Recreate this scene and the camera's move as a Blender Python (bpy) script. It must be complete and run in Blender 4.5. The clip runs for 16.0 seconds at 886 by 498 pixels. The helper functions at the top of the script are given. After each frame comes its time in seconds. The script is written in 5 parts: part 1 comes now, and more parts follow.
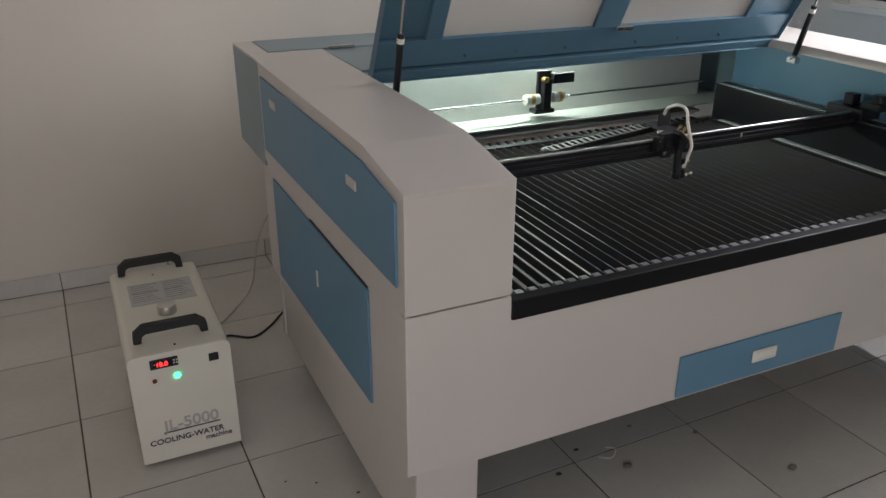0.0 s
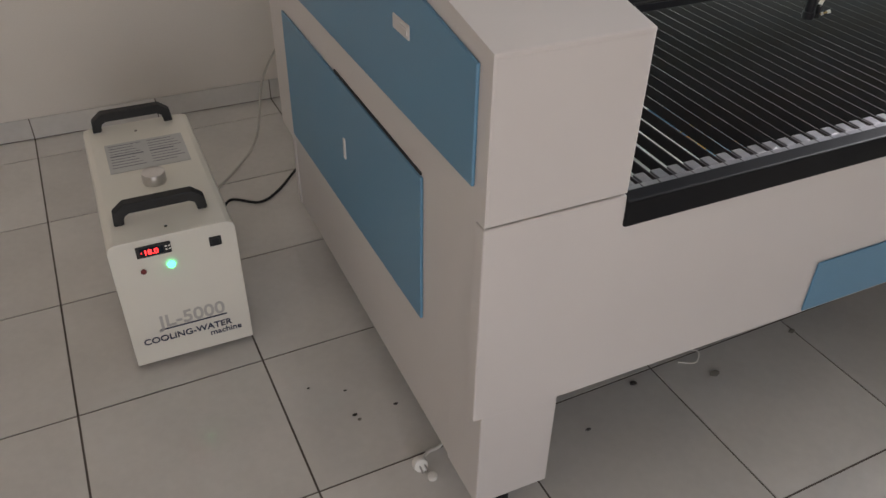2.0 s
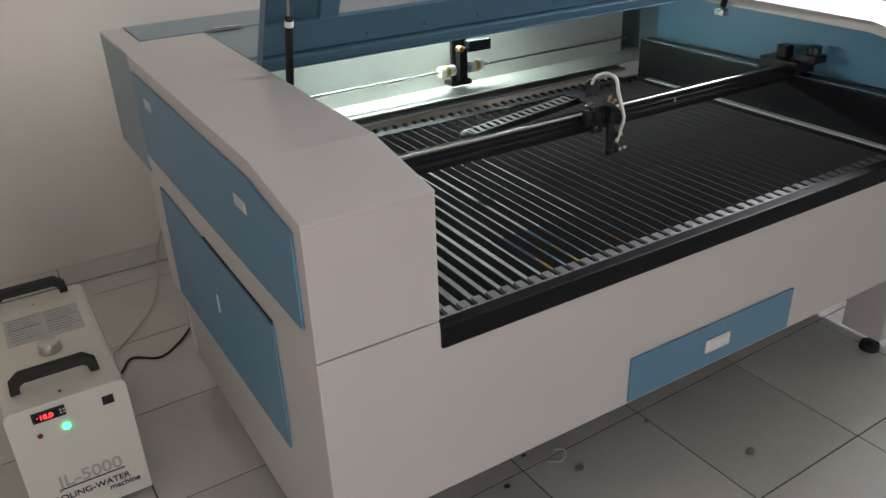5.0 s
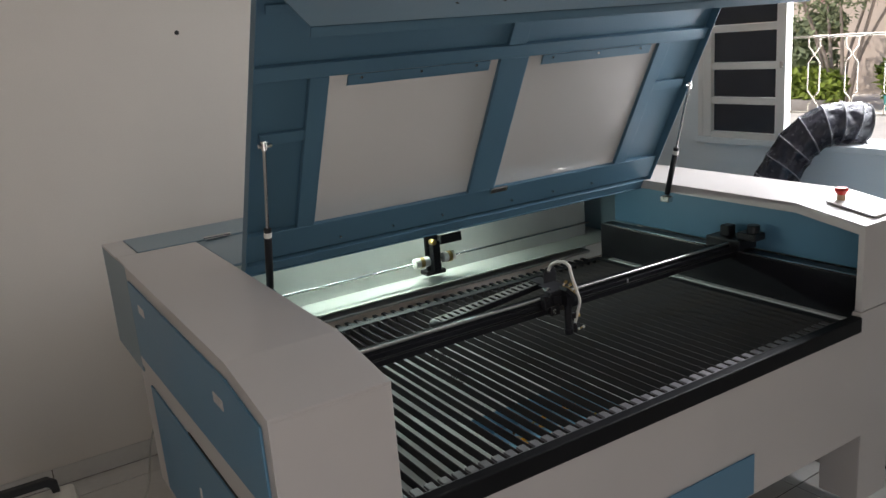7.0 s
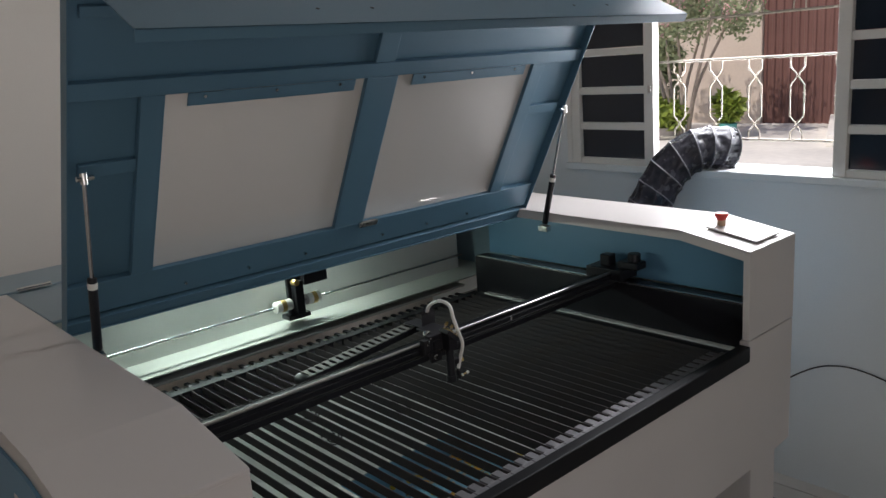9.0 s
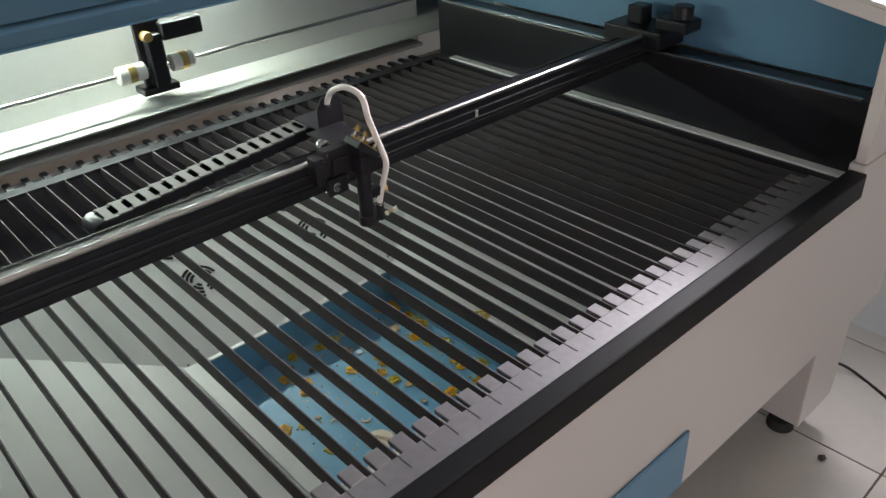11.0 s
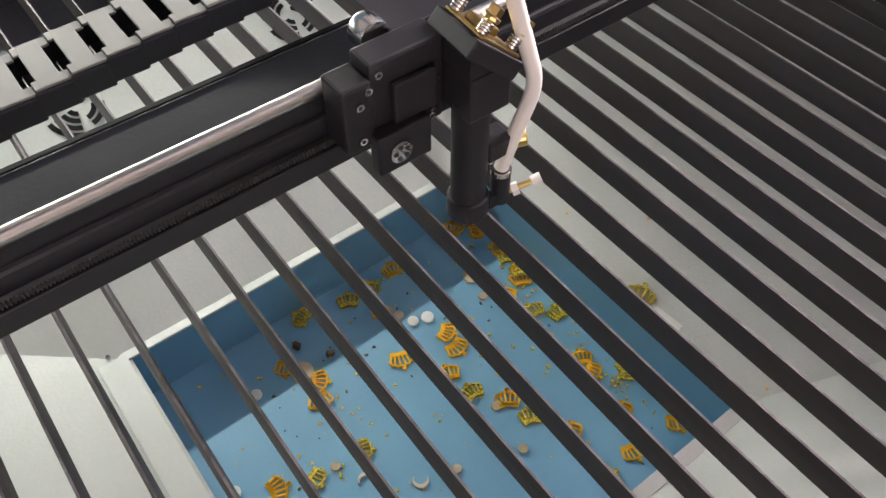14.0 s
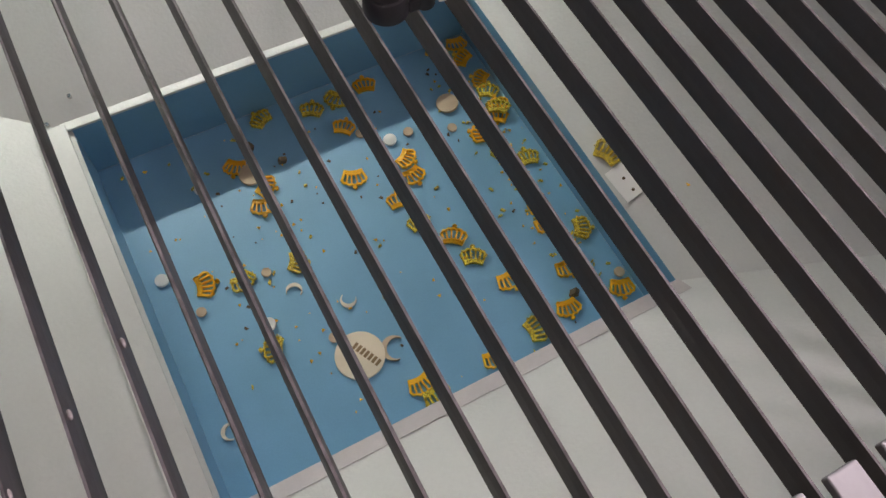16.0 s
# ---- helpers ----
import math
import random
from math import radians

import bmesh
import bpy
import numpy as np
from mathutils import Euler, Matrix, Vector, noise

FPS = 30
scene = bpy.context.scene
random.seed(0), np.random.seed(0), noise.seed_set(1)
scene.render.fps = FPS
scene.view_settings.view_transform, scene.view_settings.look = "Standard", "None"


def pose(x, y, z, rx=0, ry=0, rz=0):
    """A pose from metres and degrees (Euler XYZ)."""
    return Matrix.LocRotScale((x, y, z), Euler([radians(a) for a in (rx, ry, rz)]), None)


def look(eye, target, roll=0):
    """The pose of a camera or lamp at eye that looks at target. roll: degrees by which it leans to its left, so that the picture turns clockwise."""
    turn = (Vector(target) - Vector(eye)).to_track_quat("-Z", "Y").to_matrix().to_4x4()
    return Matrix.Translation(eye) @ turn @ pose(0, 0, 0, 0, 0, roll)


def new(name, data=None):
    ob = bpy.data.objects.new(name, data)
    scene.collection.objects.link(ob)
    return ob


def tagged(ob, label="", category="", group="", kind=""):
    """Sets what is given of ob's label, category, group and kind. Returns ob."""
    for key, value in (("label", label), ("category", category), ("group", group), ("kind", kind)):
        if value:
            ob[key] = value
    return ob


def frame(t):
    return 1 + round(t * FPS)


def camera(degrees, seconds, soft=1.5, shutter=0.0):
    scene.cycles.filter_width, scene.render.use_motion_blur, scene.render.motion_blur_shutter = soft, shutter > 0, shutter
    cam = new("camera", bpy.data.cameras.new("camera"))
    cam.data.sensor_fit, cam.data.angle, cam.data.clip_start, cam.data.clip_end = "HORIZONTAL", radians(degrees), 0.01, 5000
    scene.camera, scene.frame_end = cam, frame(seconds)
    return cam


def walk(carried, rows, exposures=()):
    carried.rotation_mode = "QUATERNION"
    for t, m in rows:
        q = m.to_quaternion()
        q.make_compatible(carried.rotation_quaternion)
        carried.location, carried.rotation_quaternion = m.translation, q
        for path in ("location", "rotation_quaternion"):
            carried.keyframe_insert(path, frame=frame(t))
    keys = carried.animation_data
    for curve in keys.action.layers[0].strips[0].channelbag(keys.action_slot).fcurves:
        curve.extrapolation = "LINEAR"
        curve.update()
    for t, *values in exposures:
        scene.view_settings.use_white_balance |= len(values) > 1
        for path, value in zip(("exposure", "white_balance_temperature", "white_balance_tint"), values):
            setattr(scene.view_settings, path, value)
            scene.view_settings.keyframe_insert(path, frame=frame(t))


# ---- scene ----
cam = camera(58.1, 16.0)
PATH = [
    (0, (-0.558, -1.362, 1.627), (0.224, 0.29, 0.815), 0.3),
    (0.5, (-0.442, -1.245, 1.577), (0.167, 0.406, 0.627), 0.6),
    (1, (-0.397, -1.167, 1.541), (0.139, 0.448, 0.49), 0.2),
    (1.5, (-0.421, -0.997, 1.503), (0.155, 0.541, 0.362), 0.5),
    (2, (-0.47, -0.849, 1.488), (0.222, 0.608, 0.305), 1.2),
    (2.5, (-0.503, -0.8, 1.484), (0.223, 0.631, 0.289), 0.9),
    (3, (-0.498, -0.799, 1.476), (0.238, 0.624, 0.28), 0.6),
    (3.5, (-0.469, -0.822, 1.456), (0.283, 0.562, 0.223), -0.1),
    (4, (-0.432, -0.89, 1.493), (0.344, 0.485, 0.266), -1.0),
    (4.5, (-0.404, -1.011, 1.574), (0.45, 0.436, 0.489), -1.2),
    (7, (-0.392, -1.304, 1.724), (0.613, 0.35, 1.218), -4.7),
    (7.5, (-0.382, -1.289, 1.74), (0.655, 0.368, 1.314), -4.5),
    (8, (-0.354, -1.259, 1.743), (0.734, 0.381, 1.39), -4.3),
    (8.5, (-0.306, -1.182, 1.73), (0.873, 0.394, 1.372), -4.2),
    (9, (-0.26, -1.074, 1.687), (1.033, 0.38, 1.228), -4.1),
    (9.5, (-0.157, -0.935, 1.643), (1.161, 0.429, 1.009), -4.3),
    (10, (0.061, -0.8, 1.584), (1.334, 0.53, 0.802), -3.6),
    (12.5, (0.807, 0.059, 1.309), (1.67, 1.194, -0.093), -1.8),
    (13, (0.856, 0.167, 1.267), (1.651, 1.217, -0.238), -1.4),
    (13.5, (0.89, 0.209, 1.238), (1.654, 1.211, -0.315), -0.8),
    (14, (0.899, 0.216, 1.225), (1.656, 1.207, -0.338), -0.0),
    (14.5, (0.923, 0.209, 1.186), (1.64, 1.114, -0.448), 2.6),
    (15, (0.952, 0.197, 1.175), (1.584, 0.987, -0.549), 7.4),
    (15.5, (0.952, 0.19, 1.175), (1.537, 0.934, -0.587), 10.1),
    (16, (0.98, 0.176, 1.183), (1.493, 0.932, -0.596), 6.6),
]
EXPOSURES = [(0.0, -0.02, 6600, 16), (0.5, 0.30, 6650, 17), (1.5, 0.42, 6650, 17), (4.0, 0.38, 6600, 17), (4.5, 0.33, 6550, 16), (7.0, -0.38, 6500, 15), (8.5, -0.64, 6500, 16), (9.2, -0.60, 6500, 16), (10.0, -0.24, 6600, 17), (12.5, 0.98, 6950, 28), (14.0, 1.03, 7100, 32), (15.0, 0.86, 7150, 34), (16.0, 0.76, 7150, 34)]
walk(cam, [(t, look(eye, target, roll)) for t, eye, target, roll in PATH], EXPOSURES)

# ---- world and light ----
world = bpy.data.worlds.new("sky")
scene.world = world
world.use_nodes = True
wn = world.node_tree.nodes
sky = wn.new("ShaderNodeTexSky")
sky.sky_type = "NISHITA"
sky.sun_disc = False
sky.sun_elevation = radians(58)
sky.sun_rotation = radians(283)
wn["Background"].inputs["Strength"].default_value = 0.15
world.node_tree.links.new(sky.outputs["Color"], wn["Background"].inputs["Color"])
scene.view_settings.exposure = 0.0

sun = new("sun", bpy.data.lights.new("sun", "SUN"))
sun.data.energy = 5.0
sun.data.angle = radians(0.5)
sun.data.color = (1.0, 0.95, 0.88)
sun.matrix_world = look((6, 4, 12), (6 + 2.6, 4 - 0.6, 12 - 4.2))


def area_lamp(name, eye, target, sx, sy, watts, color):
    ob = new(name, bpy.data.lights.new(name, "AREA"))
    ob.data.shape = "RECTANGLE"
    ob.data.size, ob.data.size_y = sx, sy
    ob.data.energy, ob.data.color = watts, color
    ob.matrix_world = look(eye, target)
    return ob


area_lamp("window_skylight", (2.72, 0.42, 1.70), (0.5, 0.35, 1.2), 0.66, 0.9, 52, (0.93, 0.97, 1.0))
area_lamp("doorway_skylight", (-1.2, -3.28, 1.10), (-0.5, 0, 0.8), 2.7, 1.95, 21, (1.0, 0.955, 0.90))
area_lamp("machine_led_strip_light", (1.0, 1.430, 1.088), (1.0, 0.98, 0.50), 0.9, 0.012, 6.8, (0.80, 1.0, 0.88))

# ---- materials ----


def material(name, color, rough=0.5, metal=0.0, vary=0.06, scale=3.0, grain=60.0, bump=0.02, spec=0.5, dirt=None, coat=0.0):
    """Paint or metal: base colour with broad stains and fine grain, roughness wear and a fine relief."""
    m = bpy.data.materials.new(name)
    m.use_nodes = True
    nt = m.node_tree
    n, l = nt.nodes, nt.links
    b = n["Principled BSDF"]
    tc = n.new("ShaderNodeTexCoord")
    big = n.new("ShaderNodeTexNoise")
    big.inputs["Scale"].default_value, big.inputs["Detail"].default_value = scale, 5
    fine = n.new("ShaderNodeTexNoise")
    fine.inputs["Scale"].default_value, fine.inputs["Detail"].default_value = grain, 3
    l.new(tc.outputs["Object"], big.inputs["Vector"])
    l.new(tc.outputs["Object"], fine.inputs["Vector"])
    ramp = n.new("ShaderNodeValToRGB")
    lo = [c * (1 - vary) for c in (dirt or color)]
    hi = [min(1, c * (1 + vary)) for c in color]
    ramp.color_ramp.elements[0].position, ramp.color_ramp.elements[1].position = 0.32, 0.68
    ramp.color_ramp.elements[0].color, ramp.color_ramp.elements[1].color = (*lo, 1), (*hi, 1)
    mix = n.new("ShaderNodeMath")
    mix.operation = "MULTIPLY_ADD"
    mix.inputs[1].default_value = 0.3
    l.new(fine.outputs["Fac"], mix.inputs[0])
    sc = n.new("ShaderNodeMath")
    sc.operation = "MULTIPLY"
    sc.inputs[1].default_value = 0.7
    l.new(big.outputs["Fac"], sc.inputs[0])
    l.new(sc.outputs[0], mix.inputs[2])
    l.new(mix.outputs[0], ramp.inputs["Fac"])
    l.new(ramp.outputs["Color"], b.inputs["Base Color"])
    rr = n.new("ShaderNodeMapRange")
    rr.inputs["To Min"].default_value, rr.inputs["To Max"].default_value = max(0.02, rough - 0.07), min(1, rough + 0.07)
    l.new(big.outputs["Fac"], rr.inputs["Value"])
    l.new(rr.outputs[0], b.inputs["Roughness"])
    b.inputs["Metallic"].default_value = metal
    b.inputs["Specular IOR Level"].default_value = spec
    b.inputs["Coat Weight"].default_value = coat
    if bump:
        bp = n.new("ShaderNodeBump")
        bp.inputs["Strength"].default_value = bump
        bp.inputs["Distance"].default_value = 0.002
        l.new(fine.outputs["Fac"], bp.inputs["Height"])
        l.new(bp.outputs["Normal"], b.inputs["Normal"])
    return m


def glow(name, color, strength):
    m = bpy.data.materials.new(name)
    m.use_nodes = True
    b = m.node_tree.nodes["Principled BSDF"]
    b.inputs["Base Color"].default_value = (*color, 1)
    b.inputs["Emission Color"].default_value = (*color, 1)
    b.inputs["Emission Strength"].default_value = strength
    return m


def clear(name, tint, rough, see):
    """Thin acrylic sheet: part seen through, part gloss."""
    m = bpy.data.materials.new(name)
    m.use_nodes = True
    n, l = m.node_tree.nodes, m.node_tree.links
    b = n["Principled BSDF"]
    b.inputs["Base Color"].default_value = (*tint, 1)
    b.inputs["Roughness"].default_value = rough
    tr = n.new("ShaderNodeBsdfTransparent")
    tr.inputs["Color"].default_value = (*tint, 1)
    mx = n.new("ShaderNodeMixShader")
    mx.inputs["Fac"].default_value = see
    l.new(b.outputs[0], mx.inputs[1])
    l.new(tr.outputs[0], mx.inputs[2])
    l.new(mx.outputs[0], n["Material Output"].inputs["Surface"])
    return m


PAINT = material("warm_grey_powder_coat", (0.60, 0.56, 0.53), 0.36, grain=900, bump=0.06, vary=0.03)
BLUE = material("blue_powder_coat", (0.11, 0.25, 0.37), 0.38, grain=900, bump=0.06, vary=0.05)
HATCH = material("grey_blue_powder_coat", (0.22, 0.30, 0.34), 0.40, grain=900, bump=0.06, vary=0.05)
# Lid: the same blue paint, darkened in colour for the shadow it stands in.
LIDBLUE = material("blue_coat_in_shade", (0.075, 0.158, 0.222), 0.42, grain=900, bump=0.08, vary=0.06)
PALE = material("pale_grey_sheet_steel", (0.62, 0.63, 0.61), 0.40, grain=260, bump=0.22, vary=0.06, scale=5)
# Tray blue is raised above the panel blue to carry the LED's light.
TRAYB = material("blue_tray_lit_tone", (0.15, 0.365, 0.52), 0.40, grain=600, bump=0.06, vary=0.08, scale=9)
SHELF = material("satin_grey_sheet_steel", (0.42, 0.43, 0.405), 0.55, grain=300, bump=0.1, vary=0.08, spec=0.25)
BLACK = material("black_anodised_aluminium", (0.014, 0.014, 0.017), 0.34, grain=300, vary=0.25, bump=0.05, spec=0.38)
BLADE = material("blackened_steel_blade", (0.030, 0.027, 0.031), 0.52, metal=0.5, grain=90, vary=0.4, scale=14, bump=0.2, dirt=(0.075, 0.058, 0.053))
RAILBLK = material("black_powder_coat", (0.010, 0.010, 0.011), 0.45, grain=300, vary=0.2, spec=0.12)
RUBBER = material("black_rubber", (0.02, 0.02, 0.02), 0.7, vary=0.2)
STEEL = material("polished_steel", (0.62, 0.61, 0.60), 0.18, metal=1.0, vary=0.08)
RAILST = material("ground_steel_rail", (0.58, 0.56, 0.54), 0.30, metal=1.0, vary=0.10, grain=200)
BRASS = material("worn_brass", (0.60, 0.42, 0.17), 0.28, metal=1.0, vary=0.12, grain=200)
WHITE = material("white_plastic", (0.78, 0.76, 0.70), 0.4, vary=0.03)
TUBEW = material("white_silicone_tube", (0.82, 0.78, 0.72), 0.35, vary=0.04)
CREAM = material("cream_powder_coat", (0.76, 0.73, 0.64), 0.38, grain=900, bump=0.06, vary=0.03)
REDP = material("red_plastic", (0.55, 0.03, 0.02), 0.35, vary=0.08)
WALL = material("cream_wall_paint", (0.68, 0.63, 0.565), 0.75, vary=0.05, scale=1.3, grain=180, bump=0.12)
WALLB = material("pale_grey_blue_wall_paint", (0.62, 0.66, 0.66), 0.6, vary=0.05, scale=1.3, grain=180, bump=0.12)
CEIL = material("white_ceiling_paint", (0.78, 0.76, 0.72), 0.85, vary=0.03)
GROUT = material("grey_brown_grout", (0.11, 0.092, 0.075), 0.9, vary=0.2, grain=200)
WINW = material("white_window_enamel", (0.62, 0.61, 0.57), 0.4, vary=0.05)
DARKG = material("dark_tinted_glass", (0.012, 0.016, 0.025), 0.12, vary=0.1, bump=0.0)
DUCT = material("glossy_black_duct_plastic", (0.035, 0.034, 0.045), 0.26, metal=0.0, vary=0.3, scale=30, grain=60, bump=0.5, spec=0.7)
ACRYL = clear("smoky_acrylic", (0.84, 0.82, 0.80), 0.15, 0.60)
TEXTB = material("dark_blue_ink", (0.015, 0.02, 0.05), 0.5, vary=0.1)
TEXTG = material("grey_ink", (0.46, 0.44, 0.40), 0.5, vary=0.1)
PAPER = material("silver_grey_label", (0.50, 0.50, 0.48), 0.35, vary=0.06)
LEDR = glow("red_led", (1.0, 0.03, 0.03), 3.0)
LEDG = glow("green_led", (0.05, 1.0, 0.35), 3.0)


def tile_material():
    m = material("glossy_beige_ceramic_tile", (0.60, 0.575, 0.535), 0.11, vary=0.07, scale=4, grain=40, bump=0.012)
    n, l = m.node_tree.nodes, m.node_tree.links
    b = n["Principled BSDF"]
    src = b.inputs["Base Color"].links[0].from_socket
    info = n.new("ShaderNodeObjectInfo")
    hsv = n.new("ShaderNodeHueSaturation")
    mr = n.new("ShaderNodeMapRange")
    mr.inputs["To Min"].default_value, mr.inputs["To Max"].default_value = 0.93, 1.05
    l.new(info.outputs["Random"], mr.inputs["Value"])
    l.new(mr.outputs[0], hsv.inputs["Value"])
    l.new(src, hsv.inputs["Color"])
    l.new(hsv.outputs[0], b.inputs["Base Color"])
    return m


TILE = tile_material()

# ---- mesh helpers ----


def thing(name, at, label, category, group="", kind=""):
    ob = new(name)
    ob.empty_display_size = 0.05
    ob.location = at
    return tagged(ob, label, category, group, kind)


def finish(bm, name, mat, smooth=False):
    me = bpy.data.meshes.new(name)
    bmesh.ops.recalc_face_normals(bm, faces=bm.faces)
    bm.to_mesh(me)
    bm.free()
    me.materials.append(mat)
    if smooth:
        for p in me.polygons:
            p.use_smooth = True
        me.set_sharp_from_angle(angle=radians(35))
    return me


def hang(ob, parent):
    ob.parent = parent
    if parent.type == "EMPTY":
        ob.matrix_parent_inverse = Matrix.Translation(-parent.location)
    return ob


def part(name, bm, mat, parent, label="", smooth=False):
    """One mesh object, in world coordinates, under a thing or a part."""
    ob = hang(new(name, finish(bm, name, mat, smooth)), parent)
    if label:
        ob["label"] = label
    return ob


def setting(name, bm, mat, label, category):
    return tagged(new(name, finish(bm, name, mat)), label, category, kind="structure")


def solid(name, bm, mat, label, category, group="", smooth=False, kind=""):
    return tagged(new(name, finish(bm, name, mat, smooth)), label, category, group, kind)


def box(x0, x1, y0, y1, z0, z1, bevel=0.002, bm=None, m=None):
    bm = bm or bmesh.new()
    r = bmesh.ops.create_cube(bm, size=1.0)
    vs = r["verts"]
    t = Matrix.Translation(((x0 + x1) / 2, (y0 + y1) / 2, (z0 + z1) / 2)) @ Matrix.Diagonal((abs(x1 - x0), abs(y1 - y0), abs(z1 - z0), 1))
    bmesh.ops.transform(bm, matrix=(m @ t) if m else t, verts=vs)
    if bevel:
        es = list({e for v in vs for e in v.link_edges})
        bmesh.ops.bevel(bm, geom=es, offset=bevel, segments=2, profile=0.5, affect="EDGES")
    return bm


def prism(points, axis, a, b, bevel=0.0, bm=None, m=None):
    """A profile of (u, v) points drawn out along an axis from a to b. axis x: (y, z); y: (x, z); z: (x, y)."""
    bm = bm or bmesh.new()

    def place(u, v, w):
        p = {"x": (w, u, v), "y": (u, w, v), "z": (u, v, w)}[axis]
        return m @ Vector(p) if m else Vector(p)

    v0 = [bm.verts.new(place(u, v, a)) for u, v in points]
    v1 = [bm.verts.new(place(u, v, b)) for u, v in points]
    fs = [bm.faces.new(v0), bm.faces.new(v1[::-1])]
    n = len(points)
    for i in range(n):
        fs.append(bm.faces.new((v0[i], v0[(i + 1) % n], v1[(i + 1) % n], v1[i])))
    if bevel:
        es = list({e for f in fs for e in f.edges})
        bmesh.ops.bevel(bm, geom=es, offset=bevel, segments=2, profile=0.5, affect="EDGES")
    return bm


def cyl(p, q, r, r2=None, seg=20, bm=None, bevel=0.0):
    """A round bar from p to q."""
    bm = bm or bmesh.new()
    p, q = Vector(p), Vector(q)
    d = q - p
    m = Matrix.Translation((p + q) / 2) @ d.to_track_quat("Z", "Y").to_matrix().to_4x4()
    res = bmesh.ops.create_cone(bm, cap_ends=True, segments=seg, radius1=r, radius2=r if r2 is None else r2, depth=d.length, matrix=m)
    if bevel:
        caps = [e for e in {e for v in res["verts"] for e in v.link_edges} if any(len(f.verts) > 4 for f in e.link_faces)]
        bmesh.ops.bevel(bm, geom=caps, offset=bevel, segments=2, profile=0.5, affect="EDGES")
    return bm


def tube(points, r, seg=10, bm=None, steps=6, rad=None):
    """A bent round tube along smoothed points; rad(t) may vary its radius."""
    bm = bm or bmesh.new()
    ps = [Vector(p) for p in points]
    path = []
    for i in range(len(ps) - 1):
        p0, p1, p2, p3 = ps[max(i - 1, 0)], ps[i], ps[i + 1], ps[min(i + 2, len(ps) - 1)]
        for k in range(steps):
            t = k / steps
            path.append(0.5 * (2 * p1 + (p2 - p0) * t + (2 * p0 - 5 * p1 + 4 * p2 - p3) * t * t + (3 * p1 - p0 - 3 * p2 + p3) * t ** 3))
    path.append(ps[-1])
    rings, up = [], Vector((0.13, 0.21, 0.97)).normalized()
    for i, p in enumerate(path):
        d = (path[min(i + 1, len(path) - 1)] - path[max(i - 1, 0)]).normalized()
        side = d.cross(up)
        side = side.normalized() if side.length > 1e-4 else d.cross(Vector((1, 0, 0))).normalized()
        up = side.cross(d).normalized()
        rr = r if rad is None else rad(i / (len(path) - 1))
        rings.append([bm.verts.new(p + rr * (math.cos(a) * side + math.sin(a) * up)) for a in [2 * math.pi * k / seg for k in range(seg)]])
    for a, b in zip(rings, rings[1:]):
        for k in range(seg):
            bm.faces.new((a[k], a[(k + 1) % seg], b[(k + 1) % seg], b[k]))
    bm.faces.new(rings[0][::-1])
    bm.faces.new(rings[-1])
    return bm


def rot(at, rx=0, ry=0, rz=0):
    return pose(*at, rx, ry, rz)


def writing(text, size, mat, m, parent, label, depth=0.0004, name="lettering"):
    cu = bpy.data.curves.new(name, "FONT")
    cu.body, cu.size, cu.extrude, cu.align_x = text, size, depth, "LEFT"
    cu.offset = size * 0.018
    tmp = bpy.data.objects.new("tmp_text", cu)
    scene.collection.objects.link(tmp)
    dg = bpy.context.evaluated_depsgraph_get()
    me = bpy.data.meshes.new_from_object(tmp.evaluated_get(dg))
    bpy.data.objects.remove(tmp)
    me.transform(m)
    me.materials.clear()
    me.materials.append(mat)
    ob = hang(new(name, me), parent)
    ob["label"] = label
    return ob

# ---- room ----
X_R, Y_B, X_L, Y_F, CEIL_Z = 2.59, 2.25, -3.4, -3.2, 2.85
WIN_Y0, WIN_Y1, WIN_Z0, WIN_Z1 = -0.32, 1.16, 1.20, 2.25

setting("wall_back", box(X_L - 0.15, X_R + 0.18, Y_B, Y_B + 0.15, -0.02, CEIL_Z, 0), WALL, "cream painted plaster wall behind the machine", "wall")
setting("wall_left", box(X_L - 0.15, X_L, Y_F, Y_B, -0.02, CEIL_Z, 0), WALL, "cream painted plaster side wall", "wall")
bm = box(X_R, X_R + 0.18, Y_F, Y_B, -0.02, WIN_Z0, 0)
box(X_R, X_R + 0.18, Y_F, Y_B, WIN_Z1, CEIL_Z, 0, bm)
box(X_R, X_R + 0.18, Y_F, WIN_Y0, WIN_Z0, WIN_Z1, 0, bm)
box(X_R, X_R + 0.18, WIN_Y1, Y_B, WIN_Z0, WIN_Z1, 0, bm)
setting("wall_right", bm, WALLB, "pale grey painted wall with a wide window opening", "wall")
bm = box(X_L - 0.15, -2.65, Y_F - 0.15, Y_F, -0.02, CEIL_Z, 0)
box(0.25, X_R + 0.18, Y_F - 0.15, Y_F, -0.02, CEIL_Z, 0, bm)
box(-2.65, 0.25, Y_F - 0.15, Y_F, 2.25, CEIL_Z, 0, bm)
setting("wall_front", bm, WALL, "cream painted wall with a wide open doorway", "wall")
setting("ceiling", box(X_L - 0.15, X_R + 0.18, Y_F - 0.15, Y_B + 0.15, CEIL_Z, CEIL_Z + 0.12, 0), CEIL, "plain white ceiling", "ceiling")
floor = setting("floor", box(X_L - 0.15, X_R + 0.18, Y_F - 0.15, Y_B + 0.15, -0.10, -0.0025, 0), GROUT, "beige ceramic tile floor with dark grout joints", "floor")

# ---- laser cutting machine ----
W, XL, XR, DEEP = 2.168, 0.257, 1.880, 1.585
BED_Z = 0.742
machine = thing("laser_cutting_machine", (1.08, 0.7, 0), "large grey and blue laser cutting machine with open lid", "machine")

